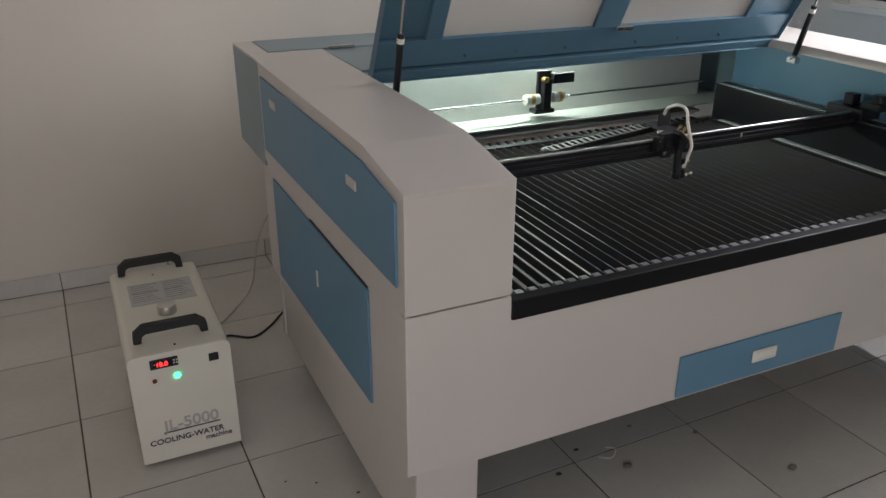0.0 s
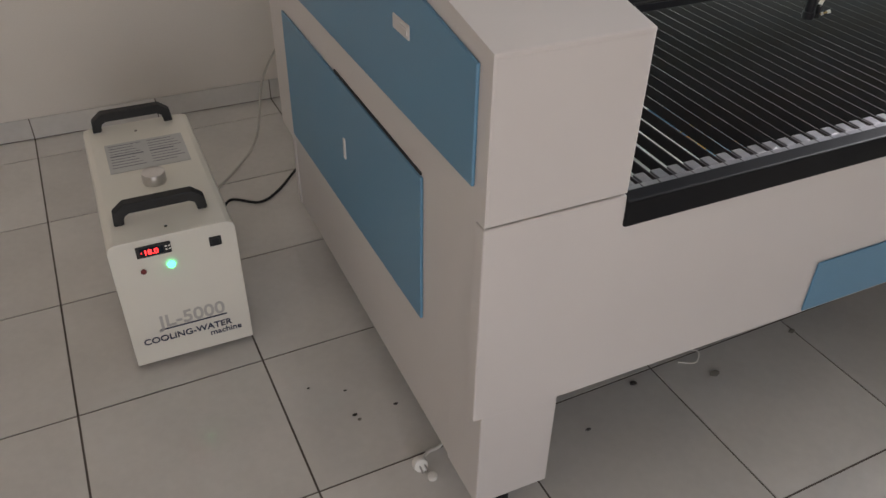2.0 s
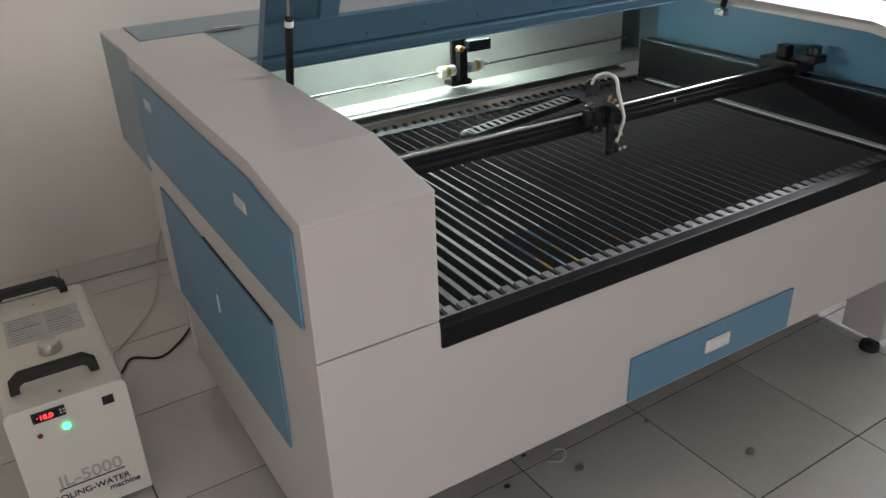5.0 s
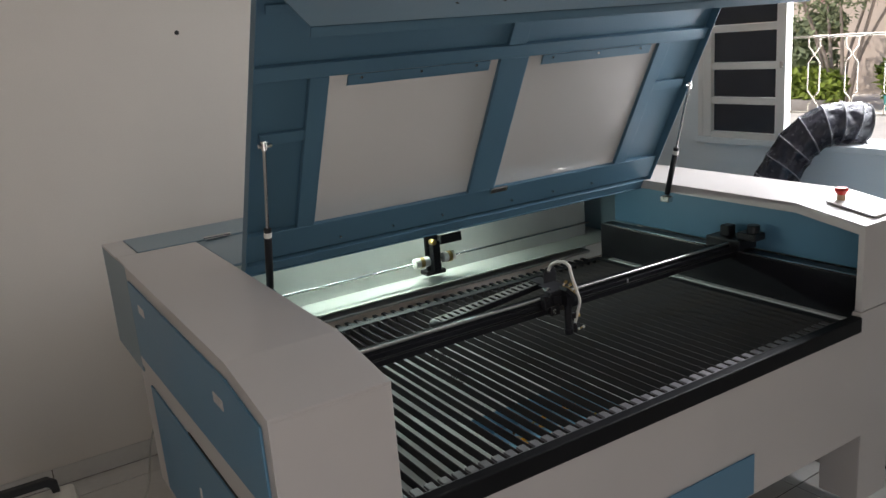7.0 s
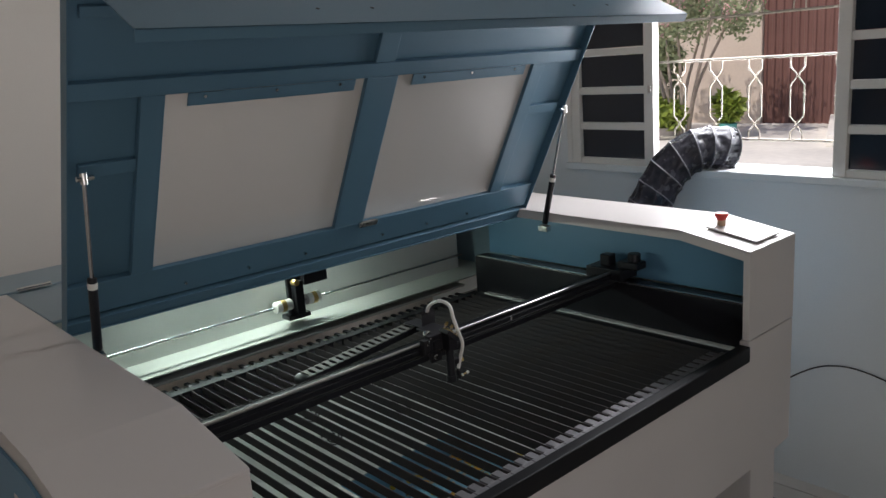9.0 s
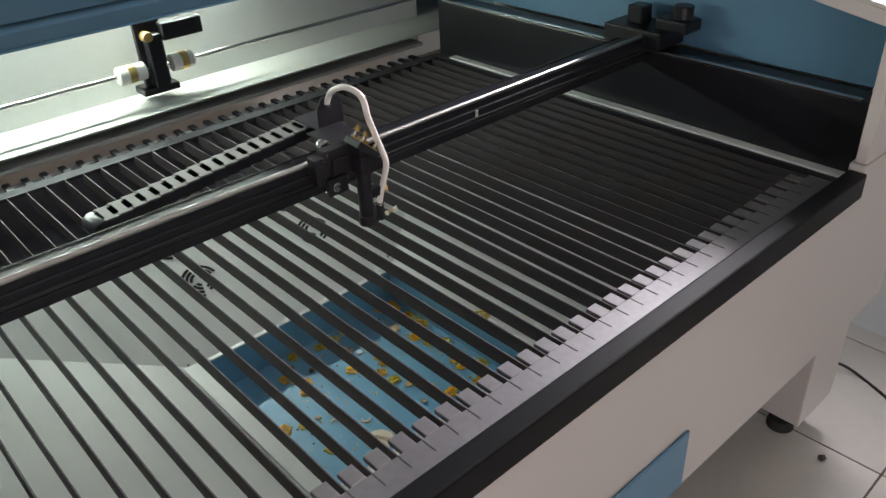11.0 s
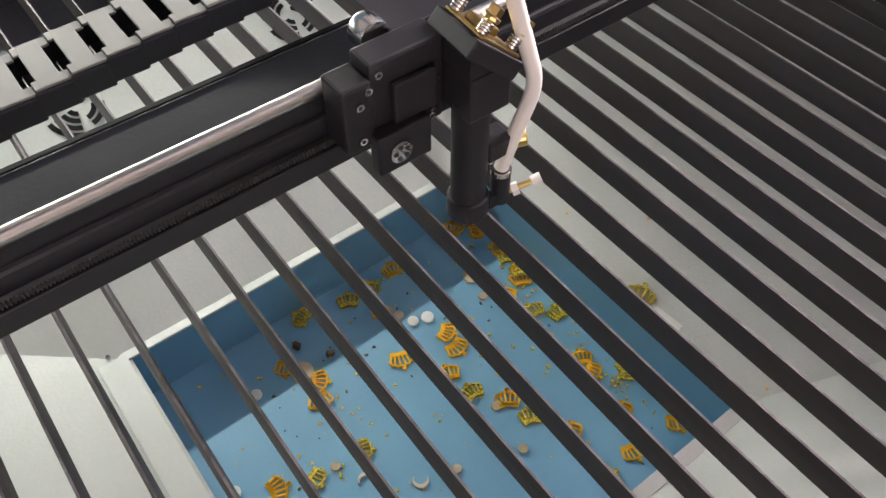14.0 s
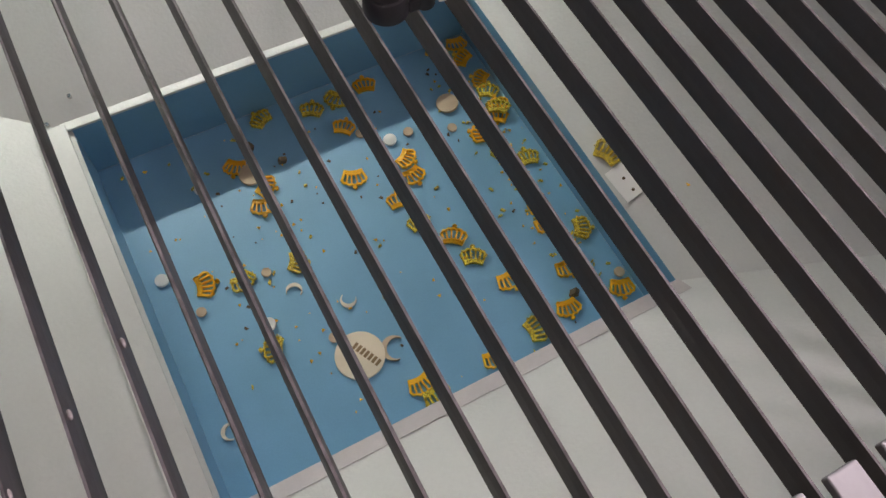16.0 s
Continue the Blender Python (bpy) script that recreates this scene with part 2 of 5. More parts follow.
PROFILE = [(0.0, 0.814), (0.0, 1.087), (0.233, 1.128), (1.21, 1.138), (1.21, 0.814)]


def cabinet(name, x0, x1, inner, label):
    """A hollow sheet-steel cabinet, open towards the bed."""
    out = x0 if inner == x1 else x1
    s = 1 if inner > out else -1
    bm = prism(PROFILE, "x", out, out + s * 0.004, 0.001)
    top = [(0.0, 1.079), (0.0, 1.087), (0.233, 1.128), (1.343, 1.1395), (1.343, 1.1315), (0.233, 1.120)]
    prism(top, "x", out + s * 0.002, inner, 0.002, bm)
    box(min(out + s * 0.002, inner), max(out + s * 0.002, inner), 0.0, 0.022, 0.814, 1.081, 0.003, bm)
    flange = [(0.02, 1.058), (0.02, 1.082), (0.233, 1.122), (1.21, 1.132), (1.21, 1.106), (0.233, 1.096)]
    prism(flange, "x", inner - s * 0.003, inner, 0.0005, bm)
    return part(name, bm, PAINT, machine, label)


left_cab = cabinet("left_cabinet", 0.0, XL, XL, "warm grey sheet-steel end cabinet")
right_cab = cabinet("right_cabinet", XR, W, XR, "warm grey sheet-steel end cabinet with control top")
part("front_panel", prism([(0, 0.394), (0, 0.811), (XL, 0.811), (XL, 0.752), (XR, 0.752), (XR, 0.811), (W, 0.811), (W, 0.394), (W - 0.17, 0.385), (0.19, 0.385)], "y", 0.0, 0.03, 0.003), PAINT, machine, "long warm grey front panel")
part("left_side_panel", box(0.006, 0.03, 0.03, 1.28, 0.385, 0.811, 0.002), PAINT, machine)
part("left_base_panel", box(0.036, 0.06, 0.171, 1.28, 0.10, 0.385, 0.002), PAINT, machine)
part("right_side_panel", box(W - 0.03, W - 0.006, 0.03, 1.28, 0.385, 0.811, 0.002), PAINT, machine)
part("right_base_panel", box(W - 0.06, W - 0.036, 0.171, 1.28, 0.10, 0.385, 0.002), PAINT, machine)
part("back_panel", box(0.03, W - 0.03, 1.265, 1.283, 0.10, 0.735, 0.002), PAINT, machine)
for x0, x1, y0, y1 in ((0.034, 0.20, 0.03, 0.17), (W - 0.20, W - 0.034, 0.03, 0.17), (0.06, 0.20, 1.12, 1.26), (W - 0.20, W - 0.06, 1.12, 1.26)):
    leg = part("leg", box(x0, x1, y0, y1, 0.095, 0.386, 0.003), PAINT, machine)
    f = cyl(((x0 + x1) / 2, (y0 + y1) / 2, 0.0), ((x0 + x1) / 2, (y0 + y1) / 2, 0.028), 0.034, 0.03, 24, None, 0.004)
    cyl(((x0 + x1) / 2, (y0 + y1) / 2, 0.02), ((x0 + x1) / 2, (y0 + y1) / 2, 0.096), 0.009, None, 12, f)
    part("foot", f, RUBBER, leg, "round black rubber levelling foot", True)
part("rear_housing", box(0.001, W - 0.001, DEEP - 0.004, DEEP, 0.79, 1.131, 0.001), HATCH, machine, "grey-blue laser tube housing back")
part("housing_floor", box(0.005, W - 0.005, 1.285, DEEP - 0.005, 0.79, 0.794, 0.001), SHELF, machine)
for x0 in (0.0, W - 0.005):
    part("housing_side", box(x0, x0 + 0.005, 1.213, DEEP, 0.79, 1.131, 0.001), HATCH, machine, "grey-blue housing side")
for x0, x1 in ((0.0, 0.068), (W - 0.068, W)):
    part("housing_trim", box(x0, x1, 1.345, DEEP, 1.1315, 1.1395, 0.001), PAINT, machine)
hatch = part("rear_hatch", box(0.070, W - 0.070, 1.347, DEEP - 0.002, 1.134, 1.142, 0.002), HATCH, machine, "grey-blue hinged tube cover")
for hx in (0.33, 1.08, 1.83):
    h = box(hx - 0.045, hx + 0.045, 1.325, 1.36, 1.142, 1.1445, 0.001)
    cyl((hx - 0.045, 1.345, 1.1455), (hx + 0.045, 1.345, 1.1455), 0.004, None, 10, h)
    part("hinge", h, STEEL, hatch, "small steel hinge")
part("top_plate", box(XL + 0.002, XR - 0.002, 0.955, 1.343, 1.128, 1.137, 0.002), HATCH, machine, "grey-blue fixed top plate")


def side_door(name, pts, sign, x, latches):
    d = part(name, prism(pts, "x", x, x + sign * 0.006, 0.0015), BLUE, machine, "blue side access panel")
    for ly, lz in latches:
        if lz < 0.8:
            lt = box(x - 0.004, x + 0.004, ly - 0.012, ly + 0.012, lz - 0.045, lz + 0.045, 0.003)
            box(x - 0.009, x + 0.008, ly - 0.006, ly + 0.006, lz - 0.012, lz + 0.038, 0.002, lt)
            part("latch", lt, PAINT, d, "grey slide latch")
            continue
        lt = box(x - 0.004 * (sign < 0) - 0.004, x + 0.004, ly - 0.035, ly + 0.035, lz - 0.013, lz + 0.013, 0.003)
        box(x - 0.010, x + 0.008, ly - 0.030, ly + 0.010, lz - 0.006, lz + 0.006, 0.002, lt)
        part("latch", lt, PAINT, d, "grey slide latch")
    return d


for sgn, xx in ((-1, -0.0005), (1, W + 0.0005)):
    side_door("upper_side_panel", [(0.035, 0.87), (0.035, 1.062), (0.235, 1.092), (1.17, 1.10), (1.17, 0.86)], sgn, xx, ((0.30, 1.02), (1.02, 1.04)))
for sgn, xx in ((-1, 0.0055), (1, W - 0.0055)):
    side_door("lower_side_panel", [(0.237, 0.45), (0.237, 0.771), (1.13, 0.771), (1.13, 0.42)], sgn, xx, ((0.66, 0.60),))
part("panel_gap", box(0.003, 0.0062, 0.245, 0.72, 0.7715, 0.7765, 0.0), RUBBER, machine, "dark gap along the panel's upper edge")
part("front_rail", box(XL, XR, -0.006, 0.028, 0.750, 0.800, 0.004), RAILBLK, machine, "black front edge rail")

# control top of the right cabinet
pad = part("control_panel", box(-0.075, 0.075, -0.085, 0.085, 0.0, 0.006, 0.004, None, rot((2.035, 0.105, 1.1085), 10.0)), PAINT, right_cab, "closed flat control panel flap")
st = cyl((2.015, 0.165, 1.12), (2.015, 0.165, 1.142), 0.013, None, 20)
part("emergency_stop_base", st, material("yellowed_plastic", (0.5, 0.33, 0.2), 0.5), right_cab, "switch collar", True)
st = cyl((2.015, 0.165, 1.142), (2.015, 0.165, 1.156), 0.013, 0.021, 24)
cyl((2.015, 0.165, 1.156), (2.015, 0.165, 1.164), 0.021, 0.019, 24, st)
part("emergency_stop", st, REDP, right_cab, "red mushroom emergency stop button", True)

# drawer
drawer = part("drawer_front", box(0.777, 1.375, -0.006, -0.0005, 0.392, 0.520, 0.003), BLUE, machine, "blue drawer front")
h = box(1.035, 1.125, -0.012, -0.006, 0.437, 0.475, 0.004)
box(1.045, 1.115, -0.014, -0.011, 0.463, 0.471, 0.001, h)
box(1.045, 1.115, -0.014, -0.011, 0.441, 0.446, 0.001, h)
part("handle", h, WHITE, drawer, "recessed pale grey handle")

# interior: walls, hopper, scrap tray
PX0, PX1, PY0, PY1, PZ, PR = 0.902, 1.378, 0.342, 0.777, 0.392, 0.470
IX0, IX1, IY0, IY1, IZ = 0.20, 1.95, 0.05, 1.205, 0.690
for x0, x1 in ((0.10, 0.115), (2.03, 2.045)):
    part("inner_side_wall", box(x0, x1, 0.024, 1.21, 0.90, 1.075, 0.002), BLUE, machine, "blue inner side wall")
for x0, x1, xs in ((0.13, 0.20, 0.198), (1.952, 2.02, 1.954)):
    rb = part("side_rail", box(x0, x1, 0.03, 1.22, 0.70, 0.898, 0.003), BLACK, machine, "black longitudinal drive rail")
    part("rail_strip", box(xs - 0.006, xs + 0.006, 0.06, 1.20, 0.8985, 0.904, 0.001), STEEL, rb, "thin bright rail")
    cr = box((x0 + x1) / 2 - 0.05, (x0 + x1) / 2 + 0.05, 0.49, 0.64, 0.905, 0.945, 0.004)
    box((x0 + x1) / 2 - 0.03, (x0 + x1) / 2 + 0.03, 0.44, 0.52, 0.945, 0.972, 0.006, cr)
    cyl(((x0 + x1) / 2, 0.47, 0.970), ((x0 + x1) / 2, 0.47, 1.0), 0.022, None, 18, cr, 0.003)
    box((x0 + x1) / 2 - 0.02, (x0 + x1) / 2 + 0.02, 0.56, 0.60, 0.945, 0.985, 0.004, cr)
    part("carriage", cr, BLACK, machine, "black gantry end carriage")
part("inner_back_wall", box(0.10, 2.06, 1.44, 1.455, 0.70, 1.125, 0.002), PALE, machine, "pale grey inner back wall")


def plate(name, pts, mat, label, thick=0.0025):
    bm = bmesh.new()
    top = [bm.verts.new(p) for p in pts]
    nrm = (Vector(pts[1]) - Vector(pts[0])).cross(Vector(pts[2]) - Vector(pts[1])).normalized()
    if nrm.z < 0:
        nrm = -nrm
    bot = [bm.verts.new(Vector(p) - nrm * thick) for p in pts]
    bm.faces.new(top)
    bm.faces.new(bot[::-1])
    k = len(pts)
    for i in range(k):
        bm.faces.new((top[i], bot[i], bot[(i + 1) % k], top[(i + 1) % k]))
    return part(name, bm, mat, machine, label)


HY, HZ = 1.095, PR + (1.095 - PY1) * (IZ - PR) / (IY1 - PY1)
HF = (HY - PY1) / (IY1 - PY1)
hop_back = plate("hopper_plate", [(PX0, PY1, PR), (PX1, PY1, PR), (PX1 + (IX1 - PX1) * HF, HY, HZ), (PX0 + (IX0 - PX0) * HF, HY, HZ)], PALE, "sloping pale grey hopper plate with vent slots")
# Dark base colour carries the cavity's shade, since the LED still reaches these panels.
CAVITY = material("cavity_shade_purple_grey", (0.10, 0.094, 0.11), 0.55, vary=0.2, scale=7, grain=120)
plate("rear_cavity_panel", [(PX0 + (IX0 - PX0) * HF, HY + 0.001, HZ - 0.004), (PX1 + (IX1 - PX1) * HF, HY + 0.001, HZ - 0.004), (IX1, 1.225, 0.640), (IX0, 1.225, 0.640)], CAVITY, "panel behind the hopper with the cavity's shade in its dark colour")
part("rear_cavity_wall", box(IX0, IX1, 1.226, 1.232, 0.60, 0.732, 0.001), CAVITY, machine, "panel under the back shelf with shade in its dark colour")
plate("hopper_plate", [(PX0, PY0, PR), (PX0, PY1, PR), (IX0, IY1, IZ), (IX0, IY0, IZ)], PALE, "sloping pale grey hopper plate")
plate("hopper_plate", [(PX1, PY0, PR), (PX1, PY1, PR), (IX1, IY1, IZ), (IX1, IY0, IZ)], PALE, "sloping pale grey hopper plate")
plate("hopper_plate", [(PX0, PY0, PR), (PX1, PY0, PR), (IX1, IY0, IZ), (IX0, IY0, IZ)], PALE, "sloping pale grey hopper plate")
for a in (box(PX0, PX1, PY1, PY1 + 0.002, PZ, PR + 0.006, 0.0006), box(PX0, PX1, PY0 - 0.002, PY0, PZ, PR, 0.0006), box(PX0 - 0.002, PX0, PY0, PY1, PZ, PR, 0.0006), box(PX1, PX1 + 0.002, PY0, PY1, PZ, PR, 0.0006)):
    part("tray_wall", a, TRAYB, machine, "blue scrap tray side")
part("tray_floor", box(PX0, PX1, PY0, PY1, PZ - 0.004, PZ, 0), TRAYB, machine, "blue scrap tray floor")
part("tray_flange", box(PX0 - 0.034, PX0 - 0.003, PY0, PY1, PR + 0.0145, PR + 0.0165, 0.0006), PALE, machine, "folded flange beside the tray")
for sx, sy in ((PX0 - 0.02, PY1 + 0.012), (PX0 + 0.012, PY1 + 0.03), (PX0 - 0.12, PY1 + 0.085), (PX1 + 0.02, PY1 + 0.03)):
    sz = PR + 0.514 * max(sy - PY1, 0.0) + 0.006
    part("rivet", cyl((sx, sy, sz - 0.004), (sx, sy - 0.001, sz), 0.0024, None, 10), STEEL, machine)
part("tray_lip", box(PX0 - 0.01, PX1 + 0.004, PY1 - 0.001, PY1 + 0.010, PR + 0.003, PR + 0.0065, 0.001), PALE, machine, "bright folded lip")

part("front_tray_lip", prism([(PY0 + 0.001, PR + 0.0002), (PY0 - 0.016, PR + 0.0123), (PY0 - 0.016, PR + 0.0133), (PY0 + 0.001, PR + 0.0014)], "x", PX0 - 0.004, PX1 + 0.002), material("pinkish_grey_steel", (0.50, 0.46, 0.46), 0.45, vary=0.08, grain=200), machine, "folded grey front lip of the tray")

# bed frame behind and beside the blades
part("back_ledge", box(0.20, 1.95, 1.236, 1.289, 0.722, 0.728, 0.001), SHELF, machine, "pale ledge under the blade ends")
part("back_shelf", box(0.20, 1.95, 1.290, 1.352, 0.757, 0.767, 0.002), SHELF, machine, "pale grey shelf behind the bed")
part("back_shelf_step", box(0.20, 1.95, 1.353, 1.394, 0.760, 0.772, 0.002), SHELF, machine, "raised rear half of the pale shelf")
part("back_rail_cover", box(0.20, 1.95, 1.396, 1.44, 0.760, 0.770, 0.002), BLACK, machine, "dark recess strip")
for x0, x1 in ((0.202, 0.218), (1.925, 1.950)):
    part("bed_edge_strip", box(x0, x1, 0.05, 1.15, BED_Z + 0.011, BED_Z + 0.016, 0.001), PALE, machine, "pale grey bed edge strip")
for x0, x1 in ((0.201, 0.219), (1.924, 1.951)):
    part("bed_side_frame", box(x0, x1, 0.04, 1.20, 0.70, BED_Z + 0.01, 0.002), BLACK, machine, "dark bed frame side")
PITCH = 0.0383
UNEVEN = [0.833, 0.873, 0.912, 0.951, 0.990, 1.028, 1.068, 1.107, 1.145, 1.183, 1.221, 1.262, 1.303, 1.340, 1.378, 1.415, 1.451, 1.489, 1.531]
BLADES = [UNEVEN[0] - PITCH * k for k in range(16, 0, -1)] + UNEVEN + [UNEVEN[-1] + PITCH * k for k in range(1, 11)]


def comb(y_back, y_front, tooth, half=0.0115):
    """A flat strip with a tooth between every two blades."""
    bm = bmesh.new()
    s = 1 if tooth > 0 else -1
    box(0.19, 1.96, min(y_back, y_front), max(y_back, y_front), BED_Z - 0.008, BED_Z, 0.0008, bm)
    for a, b in zip(BLADES, BLADES[1:]):
        x = (a + b) / 2
        ye = (y_back if s > 0 else y_front)
        box(x - half, x + half, min(ye, ye + tooth), max(ye, ye + tooth), BED_Z - 0.008, BED_Z, 0.0015, bm)
    return bm


part("front_comb", comb(0.112, 0.028, 0.030), material("dark_satin_steel", (0.24, 0.228, 0.238), 0.45, metal=0.75, vary=0.15, grain=90), machine, "toothed steel strip holding the blades")
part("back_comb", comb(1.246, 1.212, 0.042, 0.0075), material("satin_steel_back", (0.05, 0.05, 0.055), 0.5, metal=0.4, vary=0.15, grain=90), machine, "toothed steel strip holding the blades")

# ---- lid ----
LID_A = 62.0
LX0, LX1, LLEN = 0.272, 1.912, 0.905
lid_m = rot((0, 0.932, 1.115), 180 - LID_A)  # local y runs up the lid, local z out of its back


def lp(x0, x1, v0, v1, d0, d1, bevel=0.002, bm=None):
    """A box on the lid: x, distance up from the hinge, depth below the skin."""
    return box(x0, x1, v0, v1, d0, d1, bevel, bm, lid_m)


WX0, WXM0, WXM1, WX1, WV0, WV1 = 0.483, 1.031, 1.136, 1.686, 0.140, 0.610
lid = part("lid", lp(LX0, LX1, WV1 + 0.02, LLEN, -0.003, 0.0, 0.0008), LIDBLUE, machine, "raised blue sheet-steel lid with two windows, coloured as in shade")
for x0, x1, v0, v1, d0, d1 in (
    (LX0, WX0 - 0.02, 0.0, WV1 + 0.02, -0.003, 0.0), (WX1 + 0.02, LX1, 0.0, WV1 + 0.02, -0.003, 0.0),
    (WX0 - 0.02, WX1 + 0.02, 0.0, WV0 - 0.02, -0.003, 0.0), (WXM0 + 0.02, WXM1 - 0.02, WV0 - 0.02, WV1 + 0.02, -0.003, 0.0),
    (LX0, LX0 + 0.003, 0.0, LLEN, 0.0, 0.030), (LX1 - 0.003, LX1, 0.0, LLEN, 0.0, 0.030), (LX0 + 0.003, LX1 - 0.003, 0.0, 0.003, 0.0, 0.030)):
    part("lid_sheet", lp(x0, x1, v0, v1, d0, d1, 0.0008), LIDBLUE, lid)
for x0, x1, v0, v1, d in (
    (LX0 + 0.004, LX1 - 0.004, 0.004, 0.035, 0.026), (LX0 + 0.004, LX1 - 0.004, 0.045, WV0, 0.018),
    (LX0 + 0.004, LX1 - 0.004, WV1 + 0.012, WV1 + 0.052, 0.018),
    (WX0 - 0.055, WX0, WV0, WV1 + 0.012, 0.018), (WXM0, WXM1, WV0, WV1 + 0.012, 0.018), (WX1, WX1 + 0.055, WV0, WV1 + 0.012, 0.018),
    (WXM0 + 0.02, WXM1 - 0.02, WV1 + 0.052, LLEN - 0.02, 0.014),
    (LX0 + 0.03, WX0 - 0.055, 0.435, 0.468, 0.014), (WX1 + 0.055, LX1 - 0.02, 0.435, 0.468, 0.014),
    (LX0 + 0.03, WX0 - 0.03, LLEN - 0.11, LLEN - 0.085, 0.012)):
    part("rib", lp(x0, x1, v0, v1, 0.0005, d, 0.002), LIDBLUE, lid)
for x0, x1 in ((WX0, WXM0), (WXM1, WX1)):
    part("clamp_strip", lp(x0 + 0.05, x1 - 0.04, WV1 - 0.018, WV1 + 0.013, 0.0185, 0.022, 0.001), LIDBLUE, lid)
    pane = part("window_pane", lp(x0 - 0.012, x1 + 0.012, WV0 - 0.012, WV1 + 0.011, 0.002, 0.006, 0.0008), ACRYL, lid, "clear smoky acrylic window")
    for k in range(3):
        xs = x0 + 0.09 + k * (x1 - x0 - 0.18) / 2
        for v in (WV1 + 0.004, 0.075):
            part("screw", cyl(lid_m @ Vector((xs, v, 0.0175)), lid_m @ Vector((xs, v, 0.0245)), 0.004, None, 8), STEEL, lid)
part("lid_catch", lp(WXM1 - 0.02, WXM1 + 0.05, WV0 - 0.012, WV0 + 0.006, 0.02, 0.03, 0.003), STEEL, lid, "bright catch")
# front flap folded back down from the lid's top edge
top = lid_m @ Vector((0, LLEN, 0))
low = Vector((0, 0.222, 1.770))
fa = math.degrees(math.atan2(low.z - top.z, low.y - top.y))
flap_m = rot(top, fa)
fl = (low - top).length
bm = box(LX0, LX1, 0.0, fl, 0.0, 0.003, 0.0008, None, flap_m)
flap = part("front_flap", bm, LIDBLUE, lid, "folded lower flap of the lid")
part("flap_edge", box(LX0 + 0.0, LX1, fl - 0.003, fl, -0.0, 0.024, 0.0008, None, flap_m), LIDBLUE, lid)

for hx in (0.667, 0.802, 1.466, 1.609):
    hm = flap_m @ Matrix.Translation((hx, fl * 0.775, 0.0))
    part("bolt_hole", cyl(hm @ Vector((0, 0, -0.0008)), hm @ Vector((0, 0, 0.0038)), 0.0042, None, 10), RUBBER, flap, "small dark bolt hole")

for sx, inward in ((0.294, 1), (1.866, -1)):
    a, b = Vector((sx, 0.765, 1.085)), Vector((sx, 0.655, 1.500))
    strut = part("gas_strut", cyl(a.lerp(b, 0.03), a.lerp(b, 0.46), 0.0105, None, 16, None, 0.002), BLACK, machine, "black gas spring holding the lid", True)
    part("rod", cyl(a.lerp(b, 0.45), a.lerp(b, 0.99), 0.0045, None, 12), STEEL, strut, "bright piston rod", True)
    part("sleeve", cyl(a.lerp(b, 0.40), a.lerp(b, 0.435), 0.0110, None, 16), WHITE, strut, "white label band", True)
    br = box(sx - 0.022 * (inward > 0) - 0.012 * (inward < 0), sx + 0.012 * (inward > 0) + 0.013 * (inward < 0), 0.745, 0.785, 1.068, 1.090, 0.002)
    cyl(a - Vector((0.012, 0, 0)), a + Vector((0.012, 0, 0)), 0.007, None, 12, br)
    part("bracket", br, STEEL, strut, "bright steel bracket")
    br = cyl(b - Vector((0.015, 0, 0)), b + Vector((0.02 * inward, 0.0, 0)), 0.006, None, 12)
    cyl(b - Vector((0, 0, 0.012)), b + Vector((0, 0, 0.012)), 0.008, None, 12, br)
    part("ball_joint", br, STEEL, strut, "steel ball joint", True)

# ---- blades ----
EDGE = material("worn_bare_steel_edge", (0.13, 0.113, 0.12), 0.68, metal=0.4, grain=120, vary=0.4, scale=40, bump=0.2, dirt=(0.06, 0.05, 0.052))


def blade_mesh(lean):
    """A knife bar: a thin worn top edge that widens downwards, with a slight lean."""
    secs = 14
    bm = bmesh.new()
    prof = [(-0.0033, -0.022), (-0.0024, -0.010), (-0.0009, 0.0006), (0.0009, 0.0006), (0.0024, -0.010), (0.0033, -0.022)]
    rings = []
    for k in range(secs + 1):
        y = 0.086 + (1.213 - 0.086) * k / secs
        bow = lean * math.sin(math.pi * k / secs)
        rings.append([bm.verts.new((x + bow, y, BED_Z + z)) for x, z in prof])
    edge = []
    for p, q in zip(rings, rings[1:]):
        for i in range(6):
            face = bm.faces.new((p[i], p[(i + 1) % 6], q[(i + 1) % 6], q[i]))
            if i == 2:
                edge.append(face)
    bm.faces.new(rings[0][::-1])
    bm.faces.new(rings[-1])
    for face in edge:
        face.material_index = 1
    me = finish(bm, "blade", BLADE)
    me.materials.append(EDGE)
    return me


blade_shapes = [blade_mesh(v) for v in (-0.0014, 0.0006, 0.0018)]
bm = bmesh.new()
bmesh.ops.create_icosphere(bm, subdivisions=2, radius=1.0, matrix=Matrix.Diagonal((0.0018, 0.0036, 0.0018, 1)))
# Dents in the blades; their glint is put into the lighter base colour.
dent = finish(bm, "dent", material("scuffed_steel_glint", (0.20, 0.17, 0.17), 0.6, metal=0.2, vary=0.3, scale=200, spec=0.3), True)
for i, x in enumerate(BLADES):
    ob = hang(new("blade", blade_shapes[(i * 5 + i // 3) % 3]), machine)
    ob.location = (x, 0, 0)
    if i in (16, 17, 18):
        d = hang(new("dent", dent), ob)
        d.location = (0.0016, 0.34 + 0.0275 * (i - 16), BED_Z - 0.004)
        d["label"] = "hammered dent with its glint as lighter grey"

